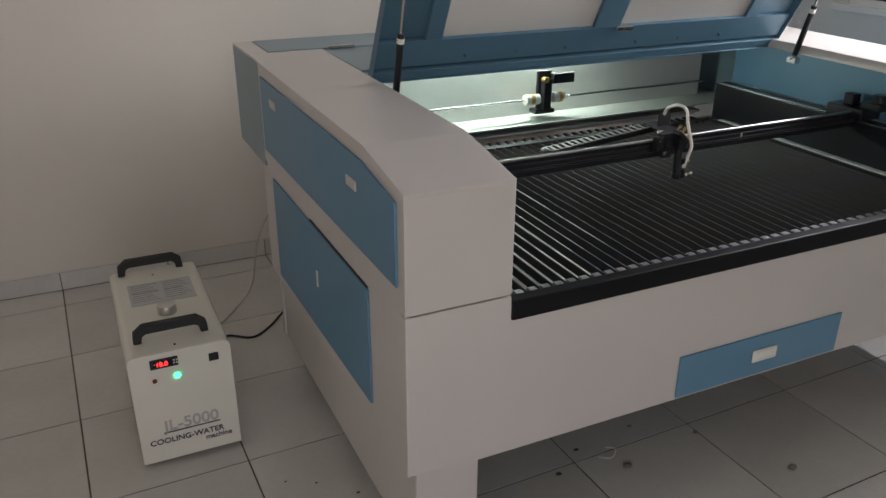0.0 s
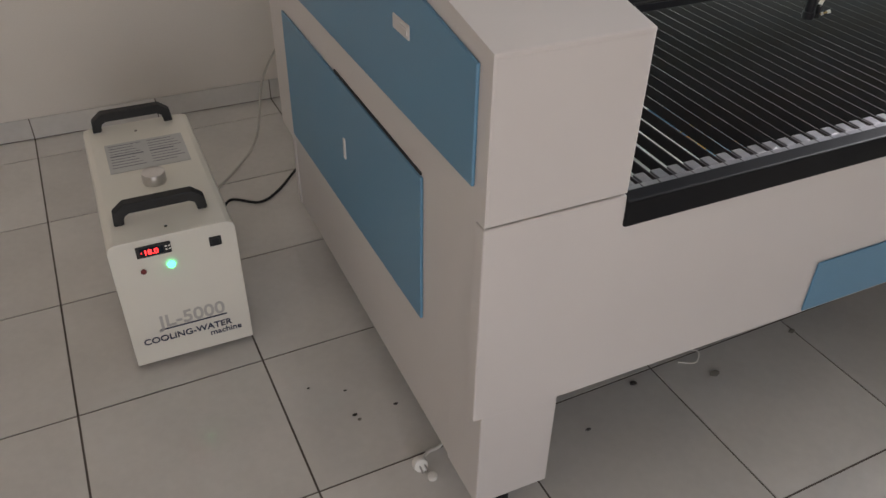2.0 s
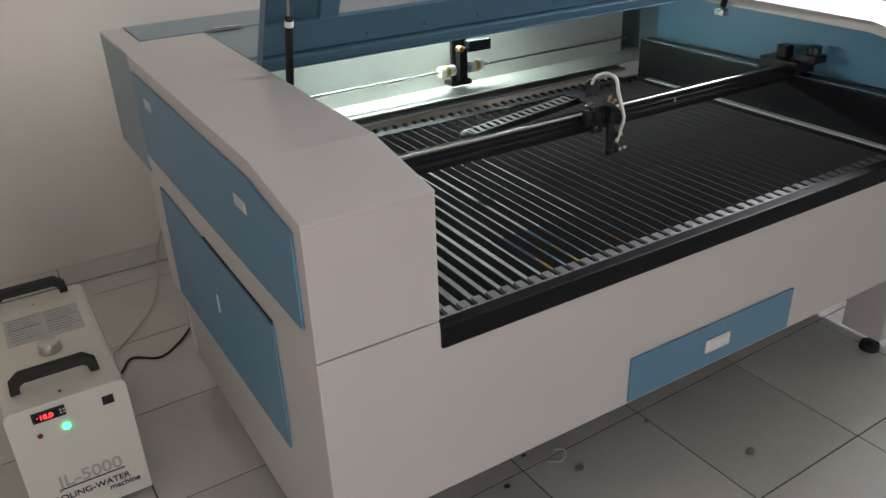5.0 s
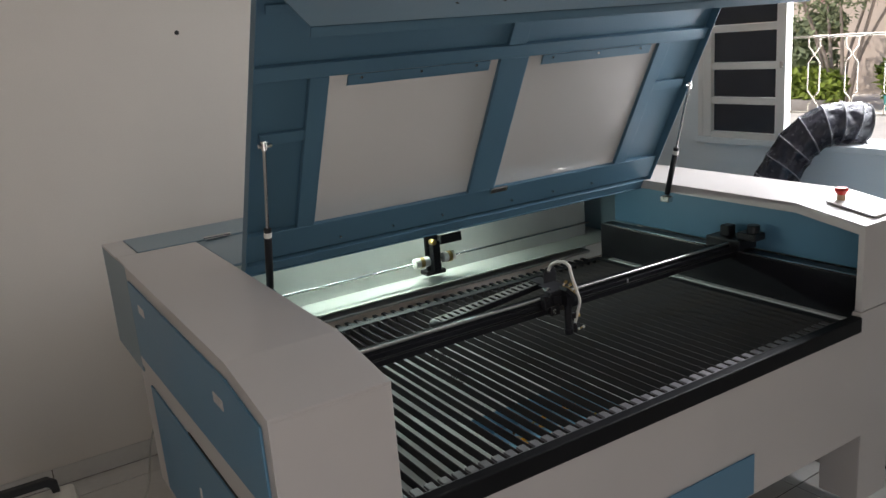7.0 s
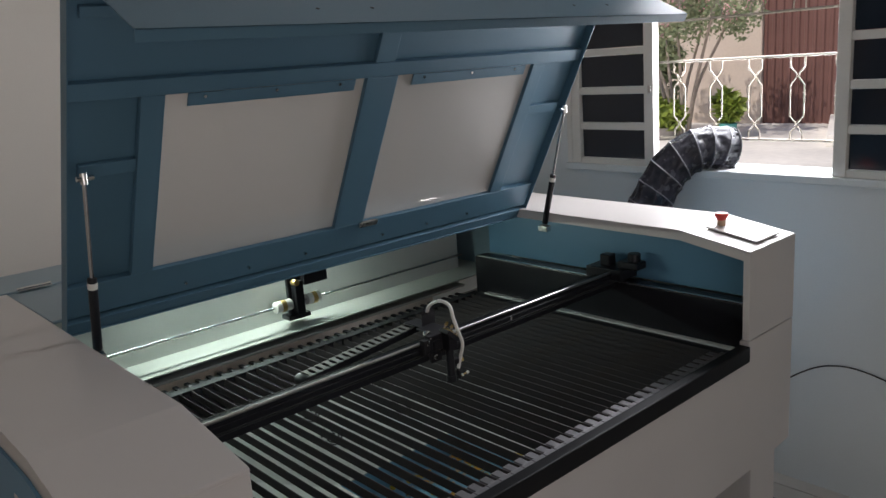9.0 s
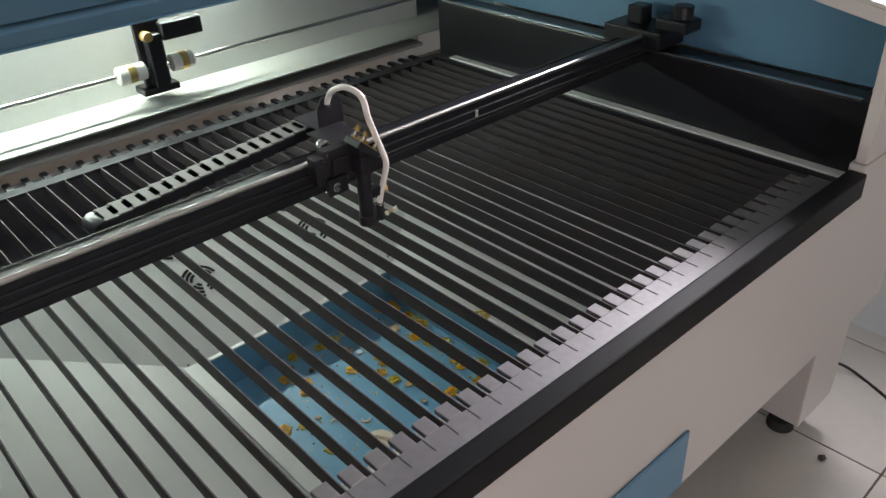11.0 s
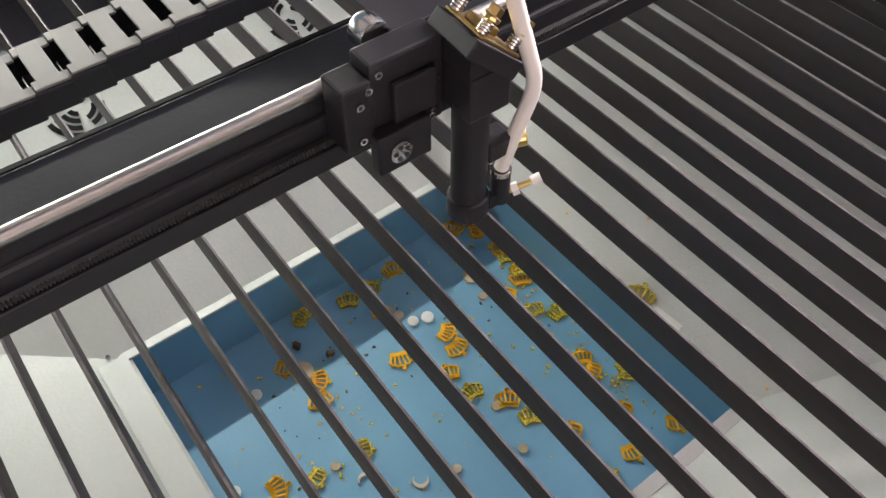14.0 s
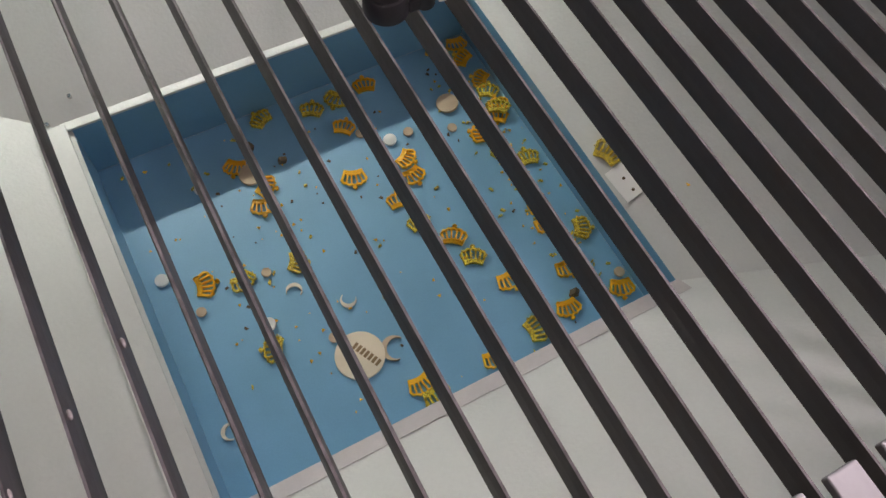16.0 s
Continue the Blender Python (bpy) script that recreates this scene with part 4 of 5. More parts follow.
def crown_mesh(name, mat, seed, rough=0.0):
    """A flat cut-out closed crown, 27 mm wide: curved band, open loops fanning up to a peak with an orb."""
    bm = bmesh.new()
    h = 0.003
    rr = random.Random(seed)

    def bar(p, q, w):
        d = Vector((q[0] - p[0], q[1] - p[1], 0))
        m = Matrix.Translation(((p[0] + q[0]) / 2, (p[1] + q[1]) / 2, h / 2)) @ Matrix.Rotation(math.atan2(d.y, d.x), 4, "Z")
        box(-d.length / 2 - w * 0.35, d.length / 2 + w * 0.35, -w / 2, w / 2, -h / 2, h / 2 + rr.uniform(0, rough), 0.0, bm, m)

    n = 5
    base = [(-0.0100 + 0.0200 * k / n, -0.0098 + 0.0020 * (1 - ((k - 2.5) / 2.5) ** 2)) for k in range(n + 1)]
    mid = [(x * 1.10, y + 0.0030) for x, y in base]
    crest = [(-0.0148, 0.0020), (-0.0098, 0.0064), (-0.0036, 0.0088), (0.0036, 0.0088), (0.0098, 0.0064), (0.0148, 0.0020)]
    for a, b in zip(base, base[1:]):
        bar(a, b, 0.0032)
    for a, b in zip(mid, mid[1:]):
        bar(a, b, 0.0020)
    for k in range(n + 1):
        bar(base[k], mid[k], 0.0028)
        bar(mid[k], crest[k], 0.0026 if k in (0, n) else 0.0019)
    for a, b in zip(crest, crest[1:]):
        t = ((a[0] + b[0]) / 2 * 1.05, (a[1] + b[1]) / 2 + 0.0016)
        bar(a, t, 0.0024)
        bar(t, b, 0.0024)
    bar((0.0, 0.0095), (0.0, 0.0125), 0.0022)
    cyl((0.0, 0.0135, 0.0), (0.0, 0.0135, h), 0.0023, None, 9, bm)
    bar((-0.0022, 0.0135), (0.0022, 0.0135), 0.0016)
    for _ in range(int(rough * 60000)):
        k = rr.randrange(n + 1)
        f = rr.random()
        p = (mid[k][0] + (crest[k][0] - mid[k][0]) * f + rr.gauss(0, 0.0009), mid[k][1] + (crest[k][1] - mid[k][1]) * f + rr.gauss(0, 0.0009))
        m = pose(p[0], p[1], h + 0.0003, rr.uniform(-40, 40), rr.uniform(-40, 40), rr.uniform(0, 90))
        box(-0.0006, 0.0006, -0.0006, 0.0006, -0.0004, 0.0004, 0.0, bm, m)
    return finish(bm, name, mat)


def scatter(name, mesh, spots, label, category, group, seed, z=PZ, tilt=6, spin=(-80, 30), grow=(1.0, 1.2)):
    r = random.Random(seed)
    for x, y in spots:
        ob = new(name, mesh)
        s = r.uniform(*grow)
        ob.matrix_world = pose(x, y, z + 0.0008, r.uniform(-tilt, tilt), r.uniform(-tilt, tilt), r.uniform(*spin)) @ Matrix.Diagonal((s, s, 1, 1))
        tagged(ob, label, category, group)


OC = [crown_mesh("crown_cutout", ORANGE, k) for k in range(2)]
GC = [crown_mesh("crown_cutout", GLITTER, 7 + k, 0.0009) for k in range(3)]


def strew(meshes, spots, label, seed):
    """Crowns by place and heading in degrees; one that lies over another is tilted on top of it."""
    r = random.Random(seed)
    for i, (x, y, turn) in enumerate(spots):
        x, y = min(x, PX1 - 0.016), min(y, PY1 - 0.014)
        level = sum(1 for u, v in laid if (u - x) ** 2 + (v - y) ** 2 < 0.019 ** 2)
        laid.append((x, y))
        ob = new("crown_cutout", meshes[i % len(meshes)])
        s = r.uniform(0.88, 0.98)
        lean = 3 + 7 * min(level, 1)
        ob.matrix_world = pose(x, y, PZ + 0.0008 + 0.0032 * level, 0, 0, turn) @ pose(0, 0, 0, r.uniform(-lean, lean), r.uniform(-lean, lean), 0) @ Matrix.Diagonal((s, s, 1, 1))
        tagged(ob, label, "crown cutout", "crowns in the tray")


laid = []
strew(OC, [(1.366, 0.764, 172), (1.333, 0.763, 304), (1.358, 0.740, 34), (1.362, 0.701, 47), (1.352, 0.643, 335), (1.362, 0.655, 0), (1.228, 0.755, 349), (1.179, 0.709, 321),
           (1.043, 0.712, 146), (1.065, 0.673, 230), (1.052, 0.650, 167), (0.960, 0.588, 262), (1.159, 0.639, 162), (1.226, 0.636, 216), (1.222, 0.611, 189), (1.192, 0.589, 347)], "orange-yellow cut-out crown lying in the blue tray", 3)
strew(OC, [(1.321, 0.630, 54), (1.255, 0.445, 187), (1.332, 0.509, 333), (1.328, 0.487, 194), (1.320, 0.429, 187), (1.361, 0.381, 162), (1.295, 0.387, 172), (1.195, 0.374, 184), (1.114, 0.384, 184), (1.226, 0.520, 326)], "orange-yellow cut-out crown lying in the blue tray", 5)
strew(GC, [(1.364, 0.681, 326), (1.358, 0.650, 326), (1.188, 0.750, 137), (1.155, 0.749, 332), (1.095, 0.763, 27), (1.058, 0.569, 242), (0.997, 0.573, 194), (1.199, 0.553, 357), (1.332, 0.595, 0),
           (1.355, 0.574, 351), (1.233, 0.488, 335), (1.366, 0.464, 245), (1.251, 0.382, 270), (1.123, 0.367, 196), (0.996, 0.488, 69)], "gold glitter cut-out crown lying in the blue tray", 8)


def disc_mesh(name, r, h, mat):
    return finish(cyl((0, 0, 0), (0, 0, h), r, None, 28, None, 0.0004), name, mat, True)


scatter("wooden_disc", disc_mesh("wooden_disc", 0.0115, 0.004, WOODC), [(1.307, 0.685), (1.055, 0.695)], "brown round plywood offcut in the tray", "disc", "discs in the tray", 2)
scatter("wooden_disc", disc_mesh("wooden_disc", 0.0052, 0.003, WOODC), [(1.295, 0.651), (1.245, 0.669), (1.193, 0.692), (1.200, 0.463), (1.127, 0.489), (1.369, 0.398), (1.057, 0.471), (1.023, 0.572), (1.209, 0.522), (0.945, 0.560)], "small brown plywood disc in the tray", "disc", "discs in the tray", 5)
scatter("white_disc", disc_mesh("white_disc", 0.0068, 0.0035, PALED), [(1.220, 0.668), (0.997, 0.702), (0.921, 0.613), (1.002, 0.515), (1.202, 0.674)], "small white round offcut in the tray", "disc", "discs in the tray", 6)
big = solid("engraved_disc", cyl((1.072, 0.441, PZ), (1.072, 0.441, PZ + 0.004), 0.0262, None, 40, None, 0.0005), BIRCH, "pale round plywood disc with engraved letters in the tray", "disc", smooth=True)
SCORCH = material("light_scorch_mark", (0.27, 0.17, 0.08), 0.7, vary=0.3)
ENG = material("burnt_engraving", (0.10, 0.065, 0.03), 0.7, vary=0.3)
for k in range(7):
    a = rot((1.078 + 0.0022 * k - 0.006, 0.448 - 0.0045 * k + 0.004, PZ + 0.0042), 0, 0, -64)
    part("letter_bar", box(-0.0016, 0.0016, -0.004, 0.004, 0, 0.0004, 0.0, None, a), SCORCH, big)


def crescent(name, r, mat):
    bm = bmesh.new()
    n = 14
    out = [(r * math.cos(a), r * math.sin(a)) for a in [math.radians(-115 + 230 * k / n) for k in range(n + 1)]]
    inn = [(r * 0.78 * math.cos(a) - r * 0.22, r * 0.86 * math.sin(a)) for a in [math.radians(112 - 224 * k / n) for k in range(n + 1)]]
    return finish(prism(out + inn, "z", 0.0, 0.003), name, mat)


small_crescent, big_crescent = crescent("crescent_offcut", 0.0088, BIRCH), crescent("crescent_offcut", 0.0140, WOODC)
for me, spot, turn, label in ((small_crescent, (1.041, 0.539), 62, "pale"), (small_crescent, (1.088, 0.503), 235, "pale"), (small_crescent, (0.925, 0.428), 155, "pale"), (big_crescent, (1.107, 0.432), 150, "brown")):
    scatter("crescent_offcut", me, [spot], label + " crescent-shaped plywood offcut in the tray", "offcut", "crescents in the tray", 12, tilt=3, spin=(turn, turn), grow=(1.0, 1.0))
crumb = bmesh.new()
r = random.Random(21)
for i in range(170):
    if i < 75:
        x, y = r.gauss(1.340, 0.016), r.uniform(0.44, 0.66)
    else:
        x, y = r.uniform(PX0 + 0.01, PX1 - 0.01), r.uniform(PY0 + 0.01, PY1 - 0.01)
    s = r.uniform(0.0007, 0.0022)
    m = pose(min(x, PX1 - 0.006), y, PZ + s * 0.6, r.uniform(0, 30), r.uniform(0, 30), r.uniform(0, 360))
    prism([(-s, -s * 0.7), (s, -s * 0.4), (s * 0.1, s)], "z", -s * 0.5, s * 0.5, 0.0, crumb, m)
solid("gold_crumbs", crumb, ORANGE, "scattered tiny yellow acrylic crumbs in the tray", "crumbs", kind="stuff")
shards = bmesh.new()
for i in range(60):
    x, y = (r.gauss(1.33, 0.025), r.uniform(0.40, 0.72)) if i < 38 else (r.uniform(PX0 + 0.02, PX1 - 0.02), r.uniform(PY0 + 0.02, PY1 - 0.02))
    s = r.uniform(0.0018, 0.0034)
    m = pose(min(x, PX1 - 0.008), y, PZ + 0.0013, r.uniform(-12, 12), r.uniform(-12, 12), r.uniform(0, 360))
    prism([(-s, -s * 0.35), (s * 0.9, -s * 0.45), (s * 1.1, s * 0.3), (-s * 0.4, s * 0.5)], "z", -0.0012, 0.0012, 0.0, shards, m)
solid("gold_shards", shards, GLITTER, "scattered small golden glitter shards in the tray", "shards", kind="stuff")
burnt = bmesh.new()
for i in range(46):
    x, y = (r.uniform(0.99, 1.36), r.uniform(0.60, 0.76)) if i < 26 else (r.uniform(PX0 + 0.02, PX1 - 0.02), r.uniform(PY0 + 0.02, PY1 - 0.02))
    s = r.uniform(0.0008, 0.0026)
    m = pose(x, y, PZ + 0.0008, r.uniform(-12, 12), r.uniform(-12, 12), r.uniform(0, 360))
    prism([(-s, -s * 0.5), (s, -s * 0.6), (s * 0.8, s * 0.4), (-s * 0.6, s * 0.7)], "z", -0.0007, 0.0007, 0.0, burnt, m)
solid("burnt_crumbs", burnt, ENG, "scattered tiny dark burnt wood crumbs in the tray", "crumbs", kind="stuff")
for i, (x, y) in enumerate(((1.067, 0.730), (1.094, 0.697), (1.307, 0.400))):
    bm = box(-0.003, 0.003, -0.0045, 0.0045, 0.0, 0.010, 0.0008, None, rot((x, y, PZ), 12, 8 - 20 * i, 30 + 50 * i))
    solid("dark_offcut", bm, ENG, "small dark burnt block standing in the tray", "offcut", "offcuts in the tray")
for x, y in ((1.413, 0.638), (1.413, 0.333), (1.47, 0.56), (1.44, 0.42), (1.52, 0.66)):
    z = PR + (x - PX1) * 0.3846
    solid("plate_crumb", prism([(-0.0025, -0.001), (0.002, -0.0014), (0.0015, 0.0014)], "z", 0.0, 0.0016, 0.0, None, rot((x, y, z + 0.0003), 0, -21, 40 + 900 * x)), ORANGE, "tiny yellow crumb on the pale hopper plate", "crumb", "crumbs on the hopper")
CARD = material("white_card", (0.88, 0.87, 0.84), 0.6, vary=0.03)
tag_m = rot((1.392, 0.459, 0.4772), 0, -21, 4)
tg = solid("paper_tag", box(-0.011, 0.011, -0.020, 0.020, 0.0, 0.001, 0.0, None, tag_m), CARD, "small white card tag on the hopper plate", "tag")
for v in (-0.012, 0.004):
    part("tag_hole", cyl(tag_m @ Vector((0.002, v, 0.001)), tag_m @ Vector((0.002, v, 0.0014)), 0.0018, None, 10), ENG, tg)
ob = new("crown_cutout", GC[0])
ob.matrix_world = Matrix.Translation((1.397, 0.497, 0.4800)) @ Matrix.Rotation(radians(-21), 4, "Y") @ Matrix.Rotation(radians(-70), 4, "Z") @ Matrix.Diagonal((1.1, 1.1, 1, 1))
tagged(ob, "gold glitter cut-out crown resting on the hopper plate", "crown cutout", "crowns in the tray")

# ---- window ----
def window_leaf(name, y0, y1):
    w = tagged(new(name), "white steel window leaf with dark glass louvre panes", "window", kind="structure")
    w.location = (X_R + 0.03, (y0 + y1) / 2, WIN_Z0)
    bm = box(X_R - 0.012, X_R + 0.03, y0, y0 + 0.045, WIN_Z0, WIN_Z1, 0.003)
    box(X_R - 0.012, X_R + 0.03, y1 - 0.045, y1, WIN_Z0, WIN_Z1, 0.003, bm)
    zs = [1.212, 1.365, 1.515, 1.675, 1.83, 1.985, 2.14]
    for z in zs:
        box(X_R - 0.008, X_R + 0.028, y0 + 0.045, y1 - 0.045, z - 0.017, z + 0.013, 0.003, bm)
    part("window_frame", bm, WINW, w, "white enamelled steel frame")
    for z0, z1 in zip(zs, zs[1:]):
        part("pane", box(X_R + 0.010, X_R + 0.014, y0 + 0.046, y1 - 0.046, z0 + 0.014, z1 - 0.018, 0.0), DARKG, w, "dark tinted glass pane")
    return w


wl = window_leaf("window_1", 0.775, 1.195)
part("latch_plate", box(X_R - 0.016, X_R - 0.012, 0.785, 0.800, 1.50, 1.53, 0.002), STEEL, wl)
window_leaf("window_2", -0.36, 0.062)
bm = box(X_R - 0.02, X_R + 0.17, WIN_Y0 - 0.06, WIN_Y1 + 0.07, WIN_Z0 - 0.03, WIN_Z0 - 0.001, 0.004)
setting("window_sill", bm, WALLB, "painted plaster window sill", "sill")
setting("window_jamb", box(X_R - 0.01, X_R + 0.02, 1.197, 1.225, WIN_Z0 - 0.0, WIN_Z1, 0.003), WINW, "white steel window jamb strip", "trim")

grille = thing("window_grille", (2.72, 0.42, 1.3), "cream wrought-iron window grille outside the window", "grille", kind="")
GX = 2.72
IRON = material("white_iron_paint", (0.33, 0.29, 0.23), 0.55, vary=0.15)
for z in (1.305, 1.615, 1.775, 2.10):
    part("bar", cyl((GX, WIN_Y0 - 0.02, z), (GX, WIN_Y1 + 0.02, z), 0.005, None, 8), IRON, grille, "horizontal bar")
for k in range(9):
    y = 0.742 - 0.1625 * (k - 2)
    for z0, z1 in ((1.305, 1.615), (1.775, 2.10)):
        hgt = z1 - z0
        for s in (-1, 1):
            prof = [(0.022, 0.0), (0.022, 0.10), (0.004, 0.17), (0.004, 0.21), (0.026, 0.29), (0.026, 0.66), (0.004, 0.75), (0.004, 0.79), (0.026, 0.87), (0.026, 1.0)]
            bm = tube([(GX, y + s * a, z0 + hgt * b) for a, b in prof], 0.0031, 6, None, 1)
            part("scroll_bar", bm, IRON, grille, "bent upright bar")

# exhaust duct over the sill
pts = [Vector(p) for p in ((2.30, 0.75, 0.82), (2.37, 0.705, 1.0), (2.43, 0.675, 1.115), (2.487, 0.64, 1.212), (2.555, 0.585, 1.272), (2.62, 0.535, 1.284), (2.68, 0.495, 1.272))]
RINGM = material("grey_duct_wire", (0.13, 0.125, 0.14), 0.35, metal=0.2, vary=0.15)
duct = thing("exhaust_duct", (2.28, 0.8, 0.82), "crinkled glossy black flexible exhaust duct through the window", "duct")


def along(t):
    """A smooth point on the duct's centre line, t from 0 to 1."""
    u = t * (len(pts) - 1)
    i = min(int(u), len(pts) - 2)
    a, b, c, d = pts[max(i - 1, 0)], pts[i], pts[i + 1], pts[min(i + 2, len(pts) - 1)]
    f = u - i
    return 0.5 * (2 * b + (c - a) * f + (2 * a - 5 * b + 4 * c - d) * f * f + (3 * b - a - 3 * c + d) * f ** 3)


def duct_point(t, a, lift=0.0):
    """A point of the wrinkled skin; the wire climbs round it as a spiral."""
    d = (along(min(t + 0.01, 1)) - along(max(t - 0.01, 0))).normalized()
    side = d.cross(Vector((0, 0, 1))).normalized()
    up = side.cross(d)
    slack = abs(math.sin(math.pi * (TURNS * t - a / math.tau)))
    fold = 0.5 * math.sin(9 * a + 21 * t) + 0.35 * math.sin(17 * a - 33 * t + 1) + 0.3 * math.sin(5 * a + 52 * t)
    rr = 0.083 - slack * (0.006 + 0.0042 * fold) + lift
    return along(t) + rr * (math.cos(a) * side + math.sin(a) * up)


TURNS = 9
bm = bmesh.new()
grid = [[bm.verts.new(duct_point(k / 130, math.tau * q / 84)) for q in range(84)] for k in range(131)]
for g0, g1 in zip(grid, grid[1:]):
    for q in range(84):
        bm.faces.new((g0[q], g0[(q + 1) % 84], g1[(q + 1) % 84], g1[q]))
bmesh.ops.solidify(bm, geom=bm.faces[:], thickness=0.0008)
part("duct_hose", bm, DUCT, duct, "wrinkled black plastic hose", True)
wire = [duct_point(k / (24 * TURNS), math.tau * k / 24, 0.0005) for k in range(24 * TURNS + 1)]
part("spiral_wire", tube(wire, 0.0026, 6, None, 1), RINGM, duct, "pale spiral wire under the skin", True)
part("mouth_ring", tube([duct_point(1.0, math.tau * q / 28, 0.001) for q in range(29)], 0.0036, 6, None, 1), RUBBER, duct, "", True)
end = duct_point(1.0, -0.9)
part("loose_strap", tube([end, end + Vector((0.012, -0.012, -0.03)), end + Vector((0.014, -0.016, -0.075))], 0.005, 6), RUBBER, duct, "loose black strap end", True)

# cables and wall mark
solid("loose_cable", tube([(-1.9, 1.75, 0.005), (-1.45, 1.70, 0.005), (-1.148, 1.632, 0.005), (-1.07, 1.60, 0.005), (-1.008, 1.427, 0.005), (-1.02, 1.28, 0.005), (-1.084, 1.246, 0.005), (-1.3, 1.3, 0.005), (-1.8, 1.2, 0.005)], 0.004, 8), RUBBER, "thin black cable looped on the floor", "cable", smooth=True)
solid("wall_cable", tube([(2.165, 0.15, 0.50), (2.30, 0.14, 0.475), (2.45, 0.10, 0.50), (2.55, 0.03, 0.515), (2.58, -0.1, 0.505), (2.585, -0.4, 0.42), (2.585, -0.8, 0.35)], 0.003, 8), RUBBER, "thin dark cable from the machine to the wall", "cable", smooth=True)
solid("floor_cable", tube([(2.18, 0.30, 0.55), (2.22, 0.22, 0.30), (2.30, 0.13, 0.08), (2.37, 0.06, 0.008), (2.31, -0.08, 0.006), (2.23, -0.18, 0.006), (2.25, -0.30, 0.006), (2.45, -0.45, 0.006)], 0.004, 8), RUBBER, "black cable hanging from the machine to the floor", "cable", smooth=True)
solid("wall_plug_hole", cyl((0.54, Y_B - 0.0015, 1.842), (0.54, Y_B + 0.01, 1.842), 0.010, None, 16), SLOT, "small dark hole in the cream wall", "hole", smooth=True)

solid("wall_crack", tube([(1.437, Y_B - 0.001, 1.78), (1.444, Y_B - 0.001, 1.50), (1.445, Y_B - 0.001, 1.28), (1.452, Y_B - 0.001, 1.02), (1.450, Y_B - 0.001, 0.80)], 0.0045, 6), material("grey_crack_filler", (0.30, 0.27, 0.24), 0.9, vary=0.2), "thin grey filled crack running down the cream wall", "crack", smooth=True)

# ---- yard outside ----
CONC = material("sunlit_concrete", (0.72, 0.68, 0.61), 0.85, vary=0.15, scale=0.8, grain=8, bump=0.2)
STUCCO = material("tan_stucco", (0.60, 0.50, 0.41), 0.9, vary=0.10, scale=0.7, grain=20, bump=0.3)
GATE = material("brown_painted_gate", (0.16, 0.075, 0.06), 0.6, vary=0.12, scale=2)
LEAF = material("oleander_leaf", (0.25, 0.29, 0.15), 0.55, vary=0.25, scale=6)
LEAF2 = material("bright_leaf", (0.22, 0.28, 0.04), 0.5, vary=0.3, scale=8)
PINK = material("pink_blossom", (0.85, 0.42, 0.47), 0.7, vary=0.2, scale=8)
BARK = material("grey_bark", (0.38, 0.31, 0.25), 0.9, vary=0.25, scale=12, bump=0.5)
TEAL = material("teal_plastic_pot", (0.10, 0.36, 0.33), 0.5, vary=0.1)
STONE = material("grey_stone_pot", (0.33, 0.30, 0.27), 0.85, vary=0.2)
bm = bmesh.new()
v = [bm.verts.new(p) for p in ((X_R + 0.19, -400, -0.02), (800, -400, -0.02), (800, 400, -0.02), (X_R + 0.19, 400, -0.02))]
bm.faces.new(v)
v = [bm.verts.new(p) for p in ((-800, -400, -0.12), (X_R + 0.19, -400, -0.12), (X_R + 0.19, 400, -0.12), (-800, 400, -0.12))]
bm.faces.new(v)
setting("ground", bm, CONC, "pale sunlit concrete yard", "ground")
bm = box(15.6, 15.85, 6.74, 26, -0.05, 2.9, 0.01)
box(15.6, 15.85, -14, 2.9, -0.05, 2.9, 0.01, bm)
setting("yard_wall", bm, STUCCO, "tan stucco wall across the yard", "wall")
gate = thing("metal_gate", (15.7, 4.82, -0.02), "brown corrugated metal gate in the yard wall", "gate")
for k in range(24):
    yy = 2.9 + 0.16 * k
    part("gate_panel", prism([(15.70, yy), (15.70, yy + 0.07), (15.67, yy + 0.09), (15.67, yy + 0.14), (15.70, yy + 0.16), (15.72, yy + 0.16), (15.72, yy)], "z", -0.02, 2.6, 0.0), GATE, gate)
bm = bmesh.new()
prism([(12.4, 3.95), (12.4, 4.10), (16.0, 5.50), (16.0, 5.35)], "z", -0.02, 0.16, 0.01, bm)
setting("yard_kerb", bm, CONC, "low pale concrete kerb in the yard", "kerb")


def leafy(name, parent, mat, blobs, count, size, seed, label):
    """Many small leaves scattered through uneven clumps."""
    rr = random.Random(seed)
    verts, faces = [], []
    for i in range(count):
        cx, cy, cz, rad = blobs[i % len(blobs)]
        d = Vector((rr.gauss(0, 1), rr.gauss(0, 1), rr.gauss(0, 1))).normalized() * rad * rr.random() ** 0.45
        c = Vector((cx, cy, cz)) + d
        a = Vector((rr.gauss(0, 1), rr.gauss(0, 1), rr.gauss(0, 0.7))).normalized()
        b = a.cross(Vector((rr.gauss(0, 1), rr.gauss(0, 1), rr.gauss(0, 1)))).normalized()
        l, w = size * rr.uniform(0.7, 1.3), size * rr.uniform(0.16, 0.28)
        k = len(verts)
        verts += [c - a * l * 0.5, c + b * w, c + a * l * 0.5, c - b * w]
        faces.append((k, k + 1, k + 2, k + 3))
    me = bpy.data.meshes.new(name)
    me.from_pydata([tuple(v) for v in verts], [], faces)
    me.materials.append(mat)
    ob = hang(new(name, me), parent)
    ob["label"] = label
    ob["kind"] = "stuff"
    return ob


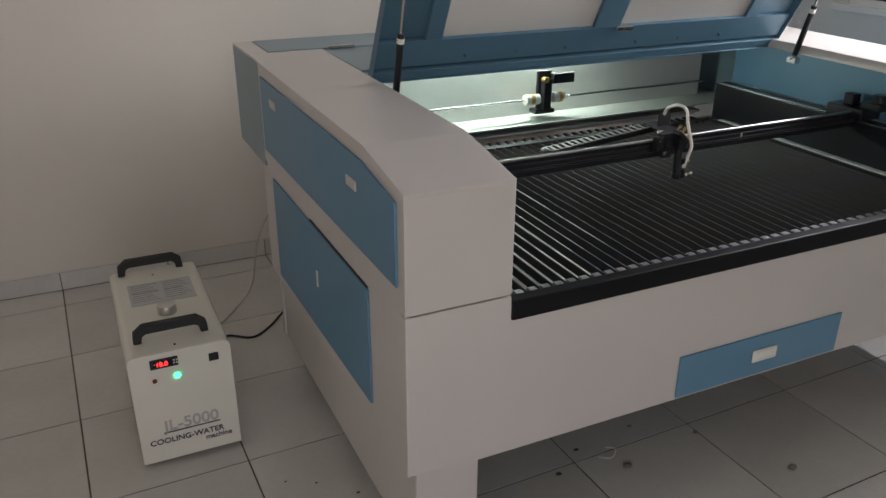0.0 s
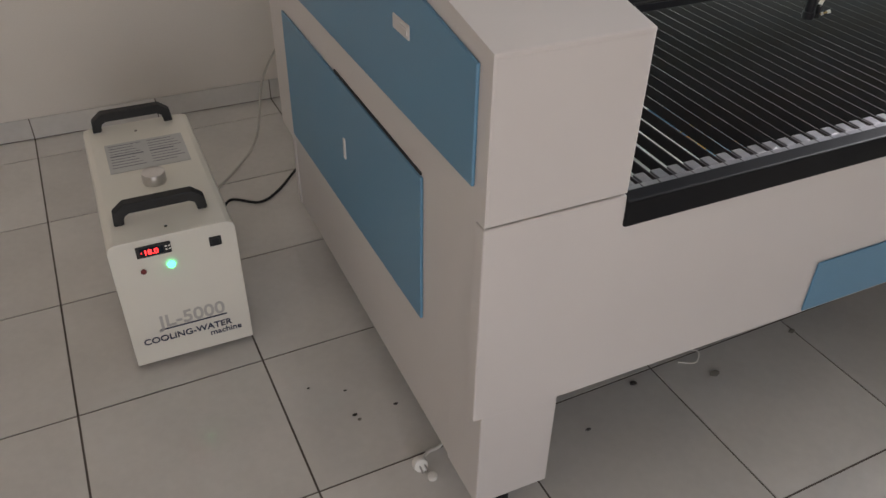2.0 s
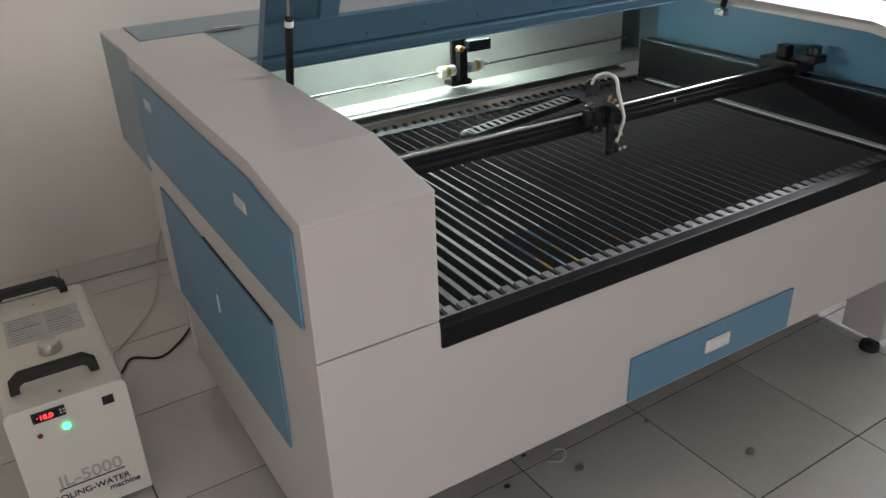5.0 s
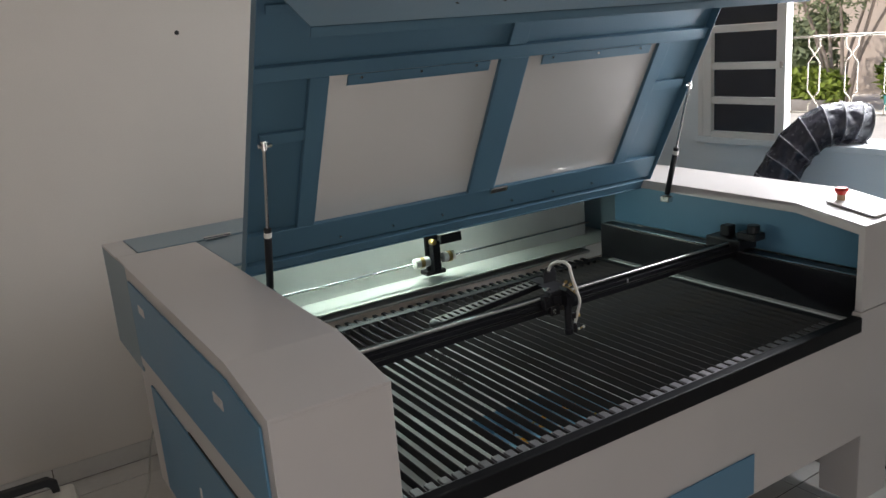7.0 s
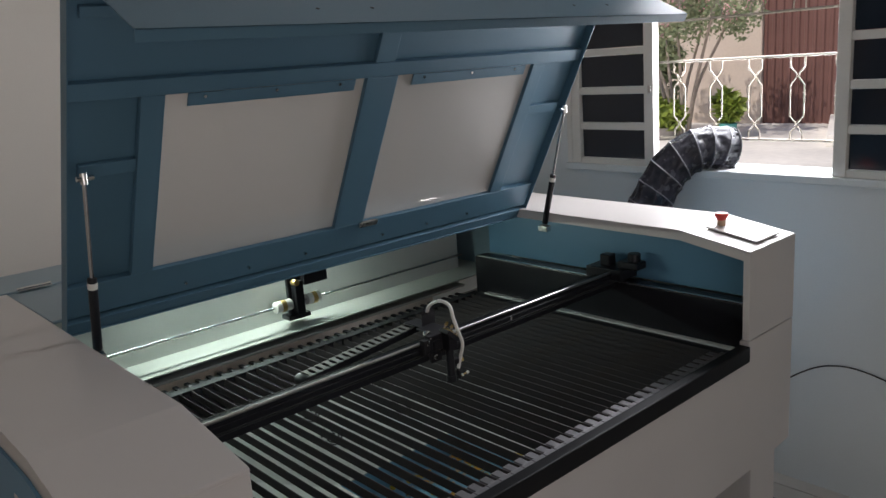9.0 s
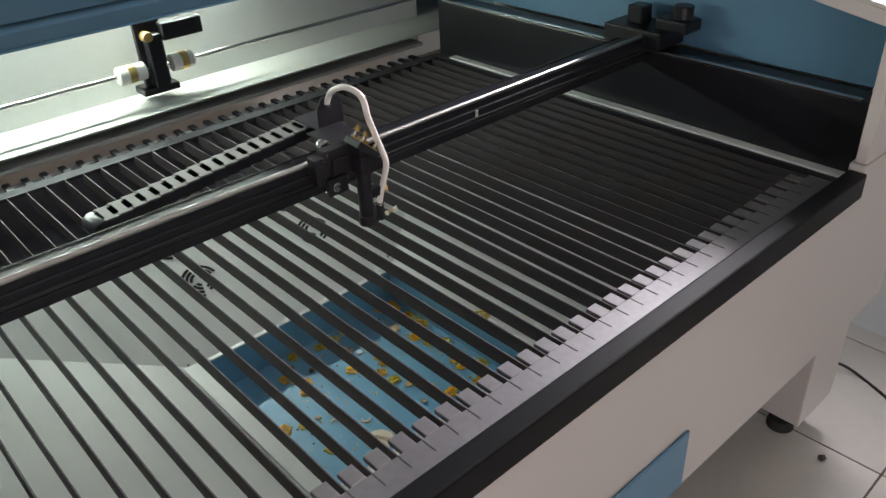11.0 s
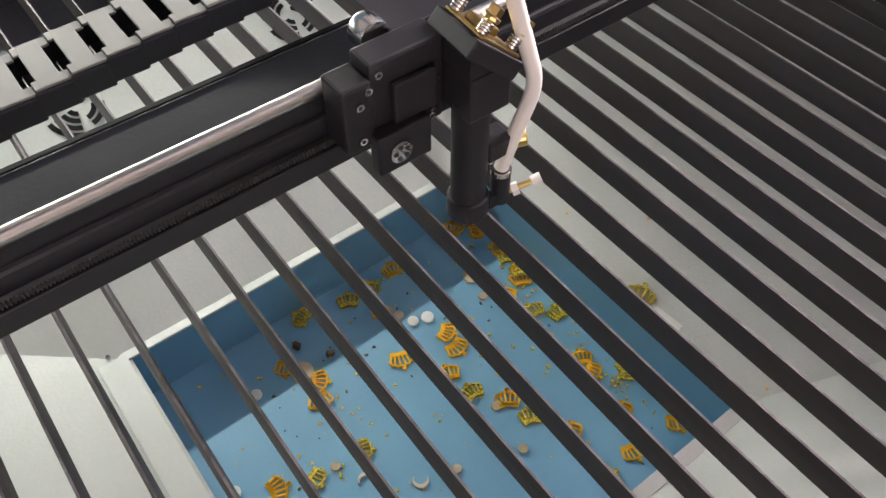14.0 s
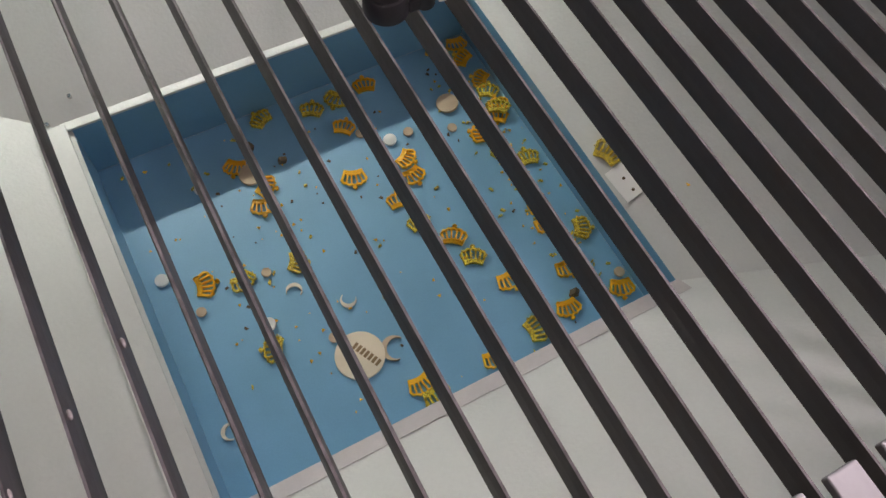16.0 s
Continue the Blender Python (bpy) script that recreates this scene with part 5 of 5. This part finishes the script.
tree = thing("oleander_tree", (13.0, 7.0, -0.02), "oleander tree with grey stems and pink blossoms in the yard", "tree")
rt = random.Random(9)
tips = []
for k in range(7):
    a = k * 0.9
    p = Vector((13.0 + 0.12 * math.cos(a), 7.0 + 0.16 * math.sin(a), -0.02))
    q = p + Vector((0.10 * math.cos(a), 0.18 * math.sin(a), 0.9))
    e = q + Vector((0.5 * math.cos(a), 0.45 * math.sin(a), 1.0 + 0.2 * (k % 3)))
    f = e + Vector((0.3 * math.cos(a + 0.5), 0.28 * math.sin(a + 0.4), 0.9))
    part("trunk", tube([p, q, e, f], 0.05, 8, None, 5, lambda t: 0.040 * (1 - 0.70 * t)), BARK, tree, "", True)
    tips += [e, f]
blobs = [(t.x + rt.gauss(0, 0.2), t.y + rt.gauss(0, 0.3), t.z + rt.gauss(0.1, 0.2), rt.uniform(0.30, 0.60)) for t in tips for _ in range(3)]
leafy("crown", tree, LEAF, blobs, 6800, 0.105, 31, "narrow grey-green leaves")
flow = [(x + rt.gauss(0, 0.2), y + rt.gauss(0, 0.25), z + 0.15, 0.18) for x, y, z, _ in blobs if z > 1.7]
leafy("blossom", tree, PINK, flow, 1700, 0.085, 32, "pink blossoms")


def pot_plant(name, x, y, r, h, pot_mat, blobs, leaf_mat, label, seed, n=700, size=0.26):
    p = thing(name, (x, y, -0.02), label, "plant")
    part("pot", cyl((x, y, -0.02), (x, y, h), r * 0.8, r, 20, None, 0.01), pot_mat, p, "", True)
    leafy("leaves", p, leaf_mat, [(x + a, y + b, h + c, d) for a, b, c, d in blobs], n, size, seed, "pointed bright leaves")


pot_plant("potted_plant", 13.2, 6.15, 0.16, 0.24, TEAL, [(0, 0, 0.20, 0.20), (0, 0.08, 0.38, 0.20), (0, -0.08, 0.32, 0.18)], LEAF2, "bright yellow-green plant in a teal pot", 41, 420, 0.30)
pot_plant("potted_plant", 12.8, 7.35, 0.42, 0.20, STONE, [(0, 0, 0.15, 0.40), (0, 0.35, 0.22, 0.34), (0, -0.3, 0.2, 0.30)], LEAF2, "low green shrubs in a stone planter", 42, 1500, 0.16)
pot_plant("potted_plant", 13.6, 7.9, 0.3, 0.2, STONE, [(0, 0, 0.5, 0.5), (0.1, 0.4, 0.9, 0.5), (0, -0.2, 1.2, 0.4)], LEAF, "bushy plant in a stone pot beside the tree", 43, 1600, 0.20)

# ---- floor tiles ----
TP, ROT = 0.4575, radians(1.2)
tile_mesh = finish(box(-TP / 2 + 0.0027, TP / 2 - 0.0027, -TP / 2 + 0.0027, TP / 2 - 0.0027, -0.006, 0.0, 0.0), "tile", TILE)
o = Vector((-0.243, 0.722, 0))
ex, ey = Vector((math.cos(ROT), math.sin(ROT), 0)), Vector((-math.sin(ROT), math.cos(ROT), 0))
for i in range(-8, 8):
    for j in range(-10, 5):
        c = o + ex * TP * (i + 0.5) + ey * TP * (j + 0.5)
        if X_L - 0.2 < c.x < X_R + 0.2 and Y_F - 0.2 < c.y < Y_B + 0.2:
            ob = new("tile", tile_mesh)
            ob.parent = floor
            ob.location, ob.rotation_euler = c, (0, 0, ROT)

# ---- tiled skirting along the back wall ----
skirting = setting("baseboard", box(X_L, X_R, Y_B - 0.004, Y_B - 0.0005, -0.002, 0.083, 0), GROUT, "low skirting of beige ceramic tiles", "baseboard")
skirt_mesh = finish(box(-TP / 2 + 0.0022, TP / 2 - 0.0022, -0.009, -0.0045, 0.0045, 0.086, 0.0), "skirting_tile", TILE)
row = (Y_B - o.y) / math.cos(ROT)
for i in range(-8, 8):
    x = (o + ex * TP * (i + 0.5) + ey * row).x
    if X_L + TP / 2 < x < X_R - TP / 2:
        ob = new("skirting_tile", skirt_mesh)
        ob.parent = skirting
        ob.location = (x, Y_B, 0)
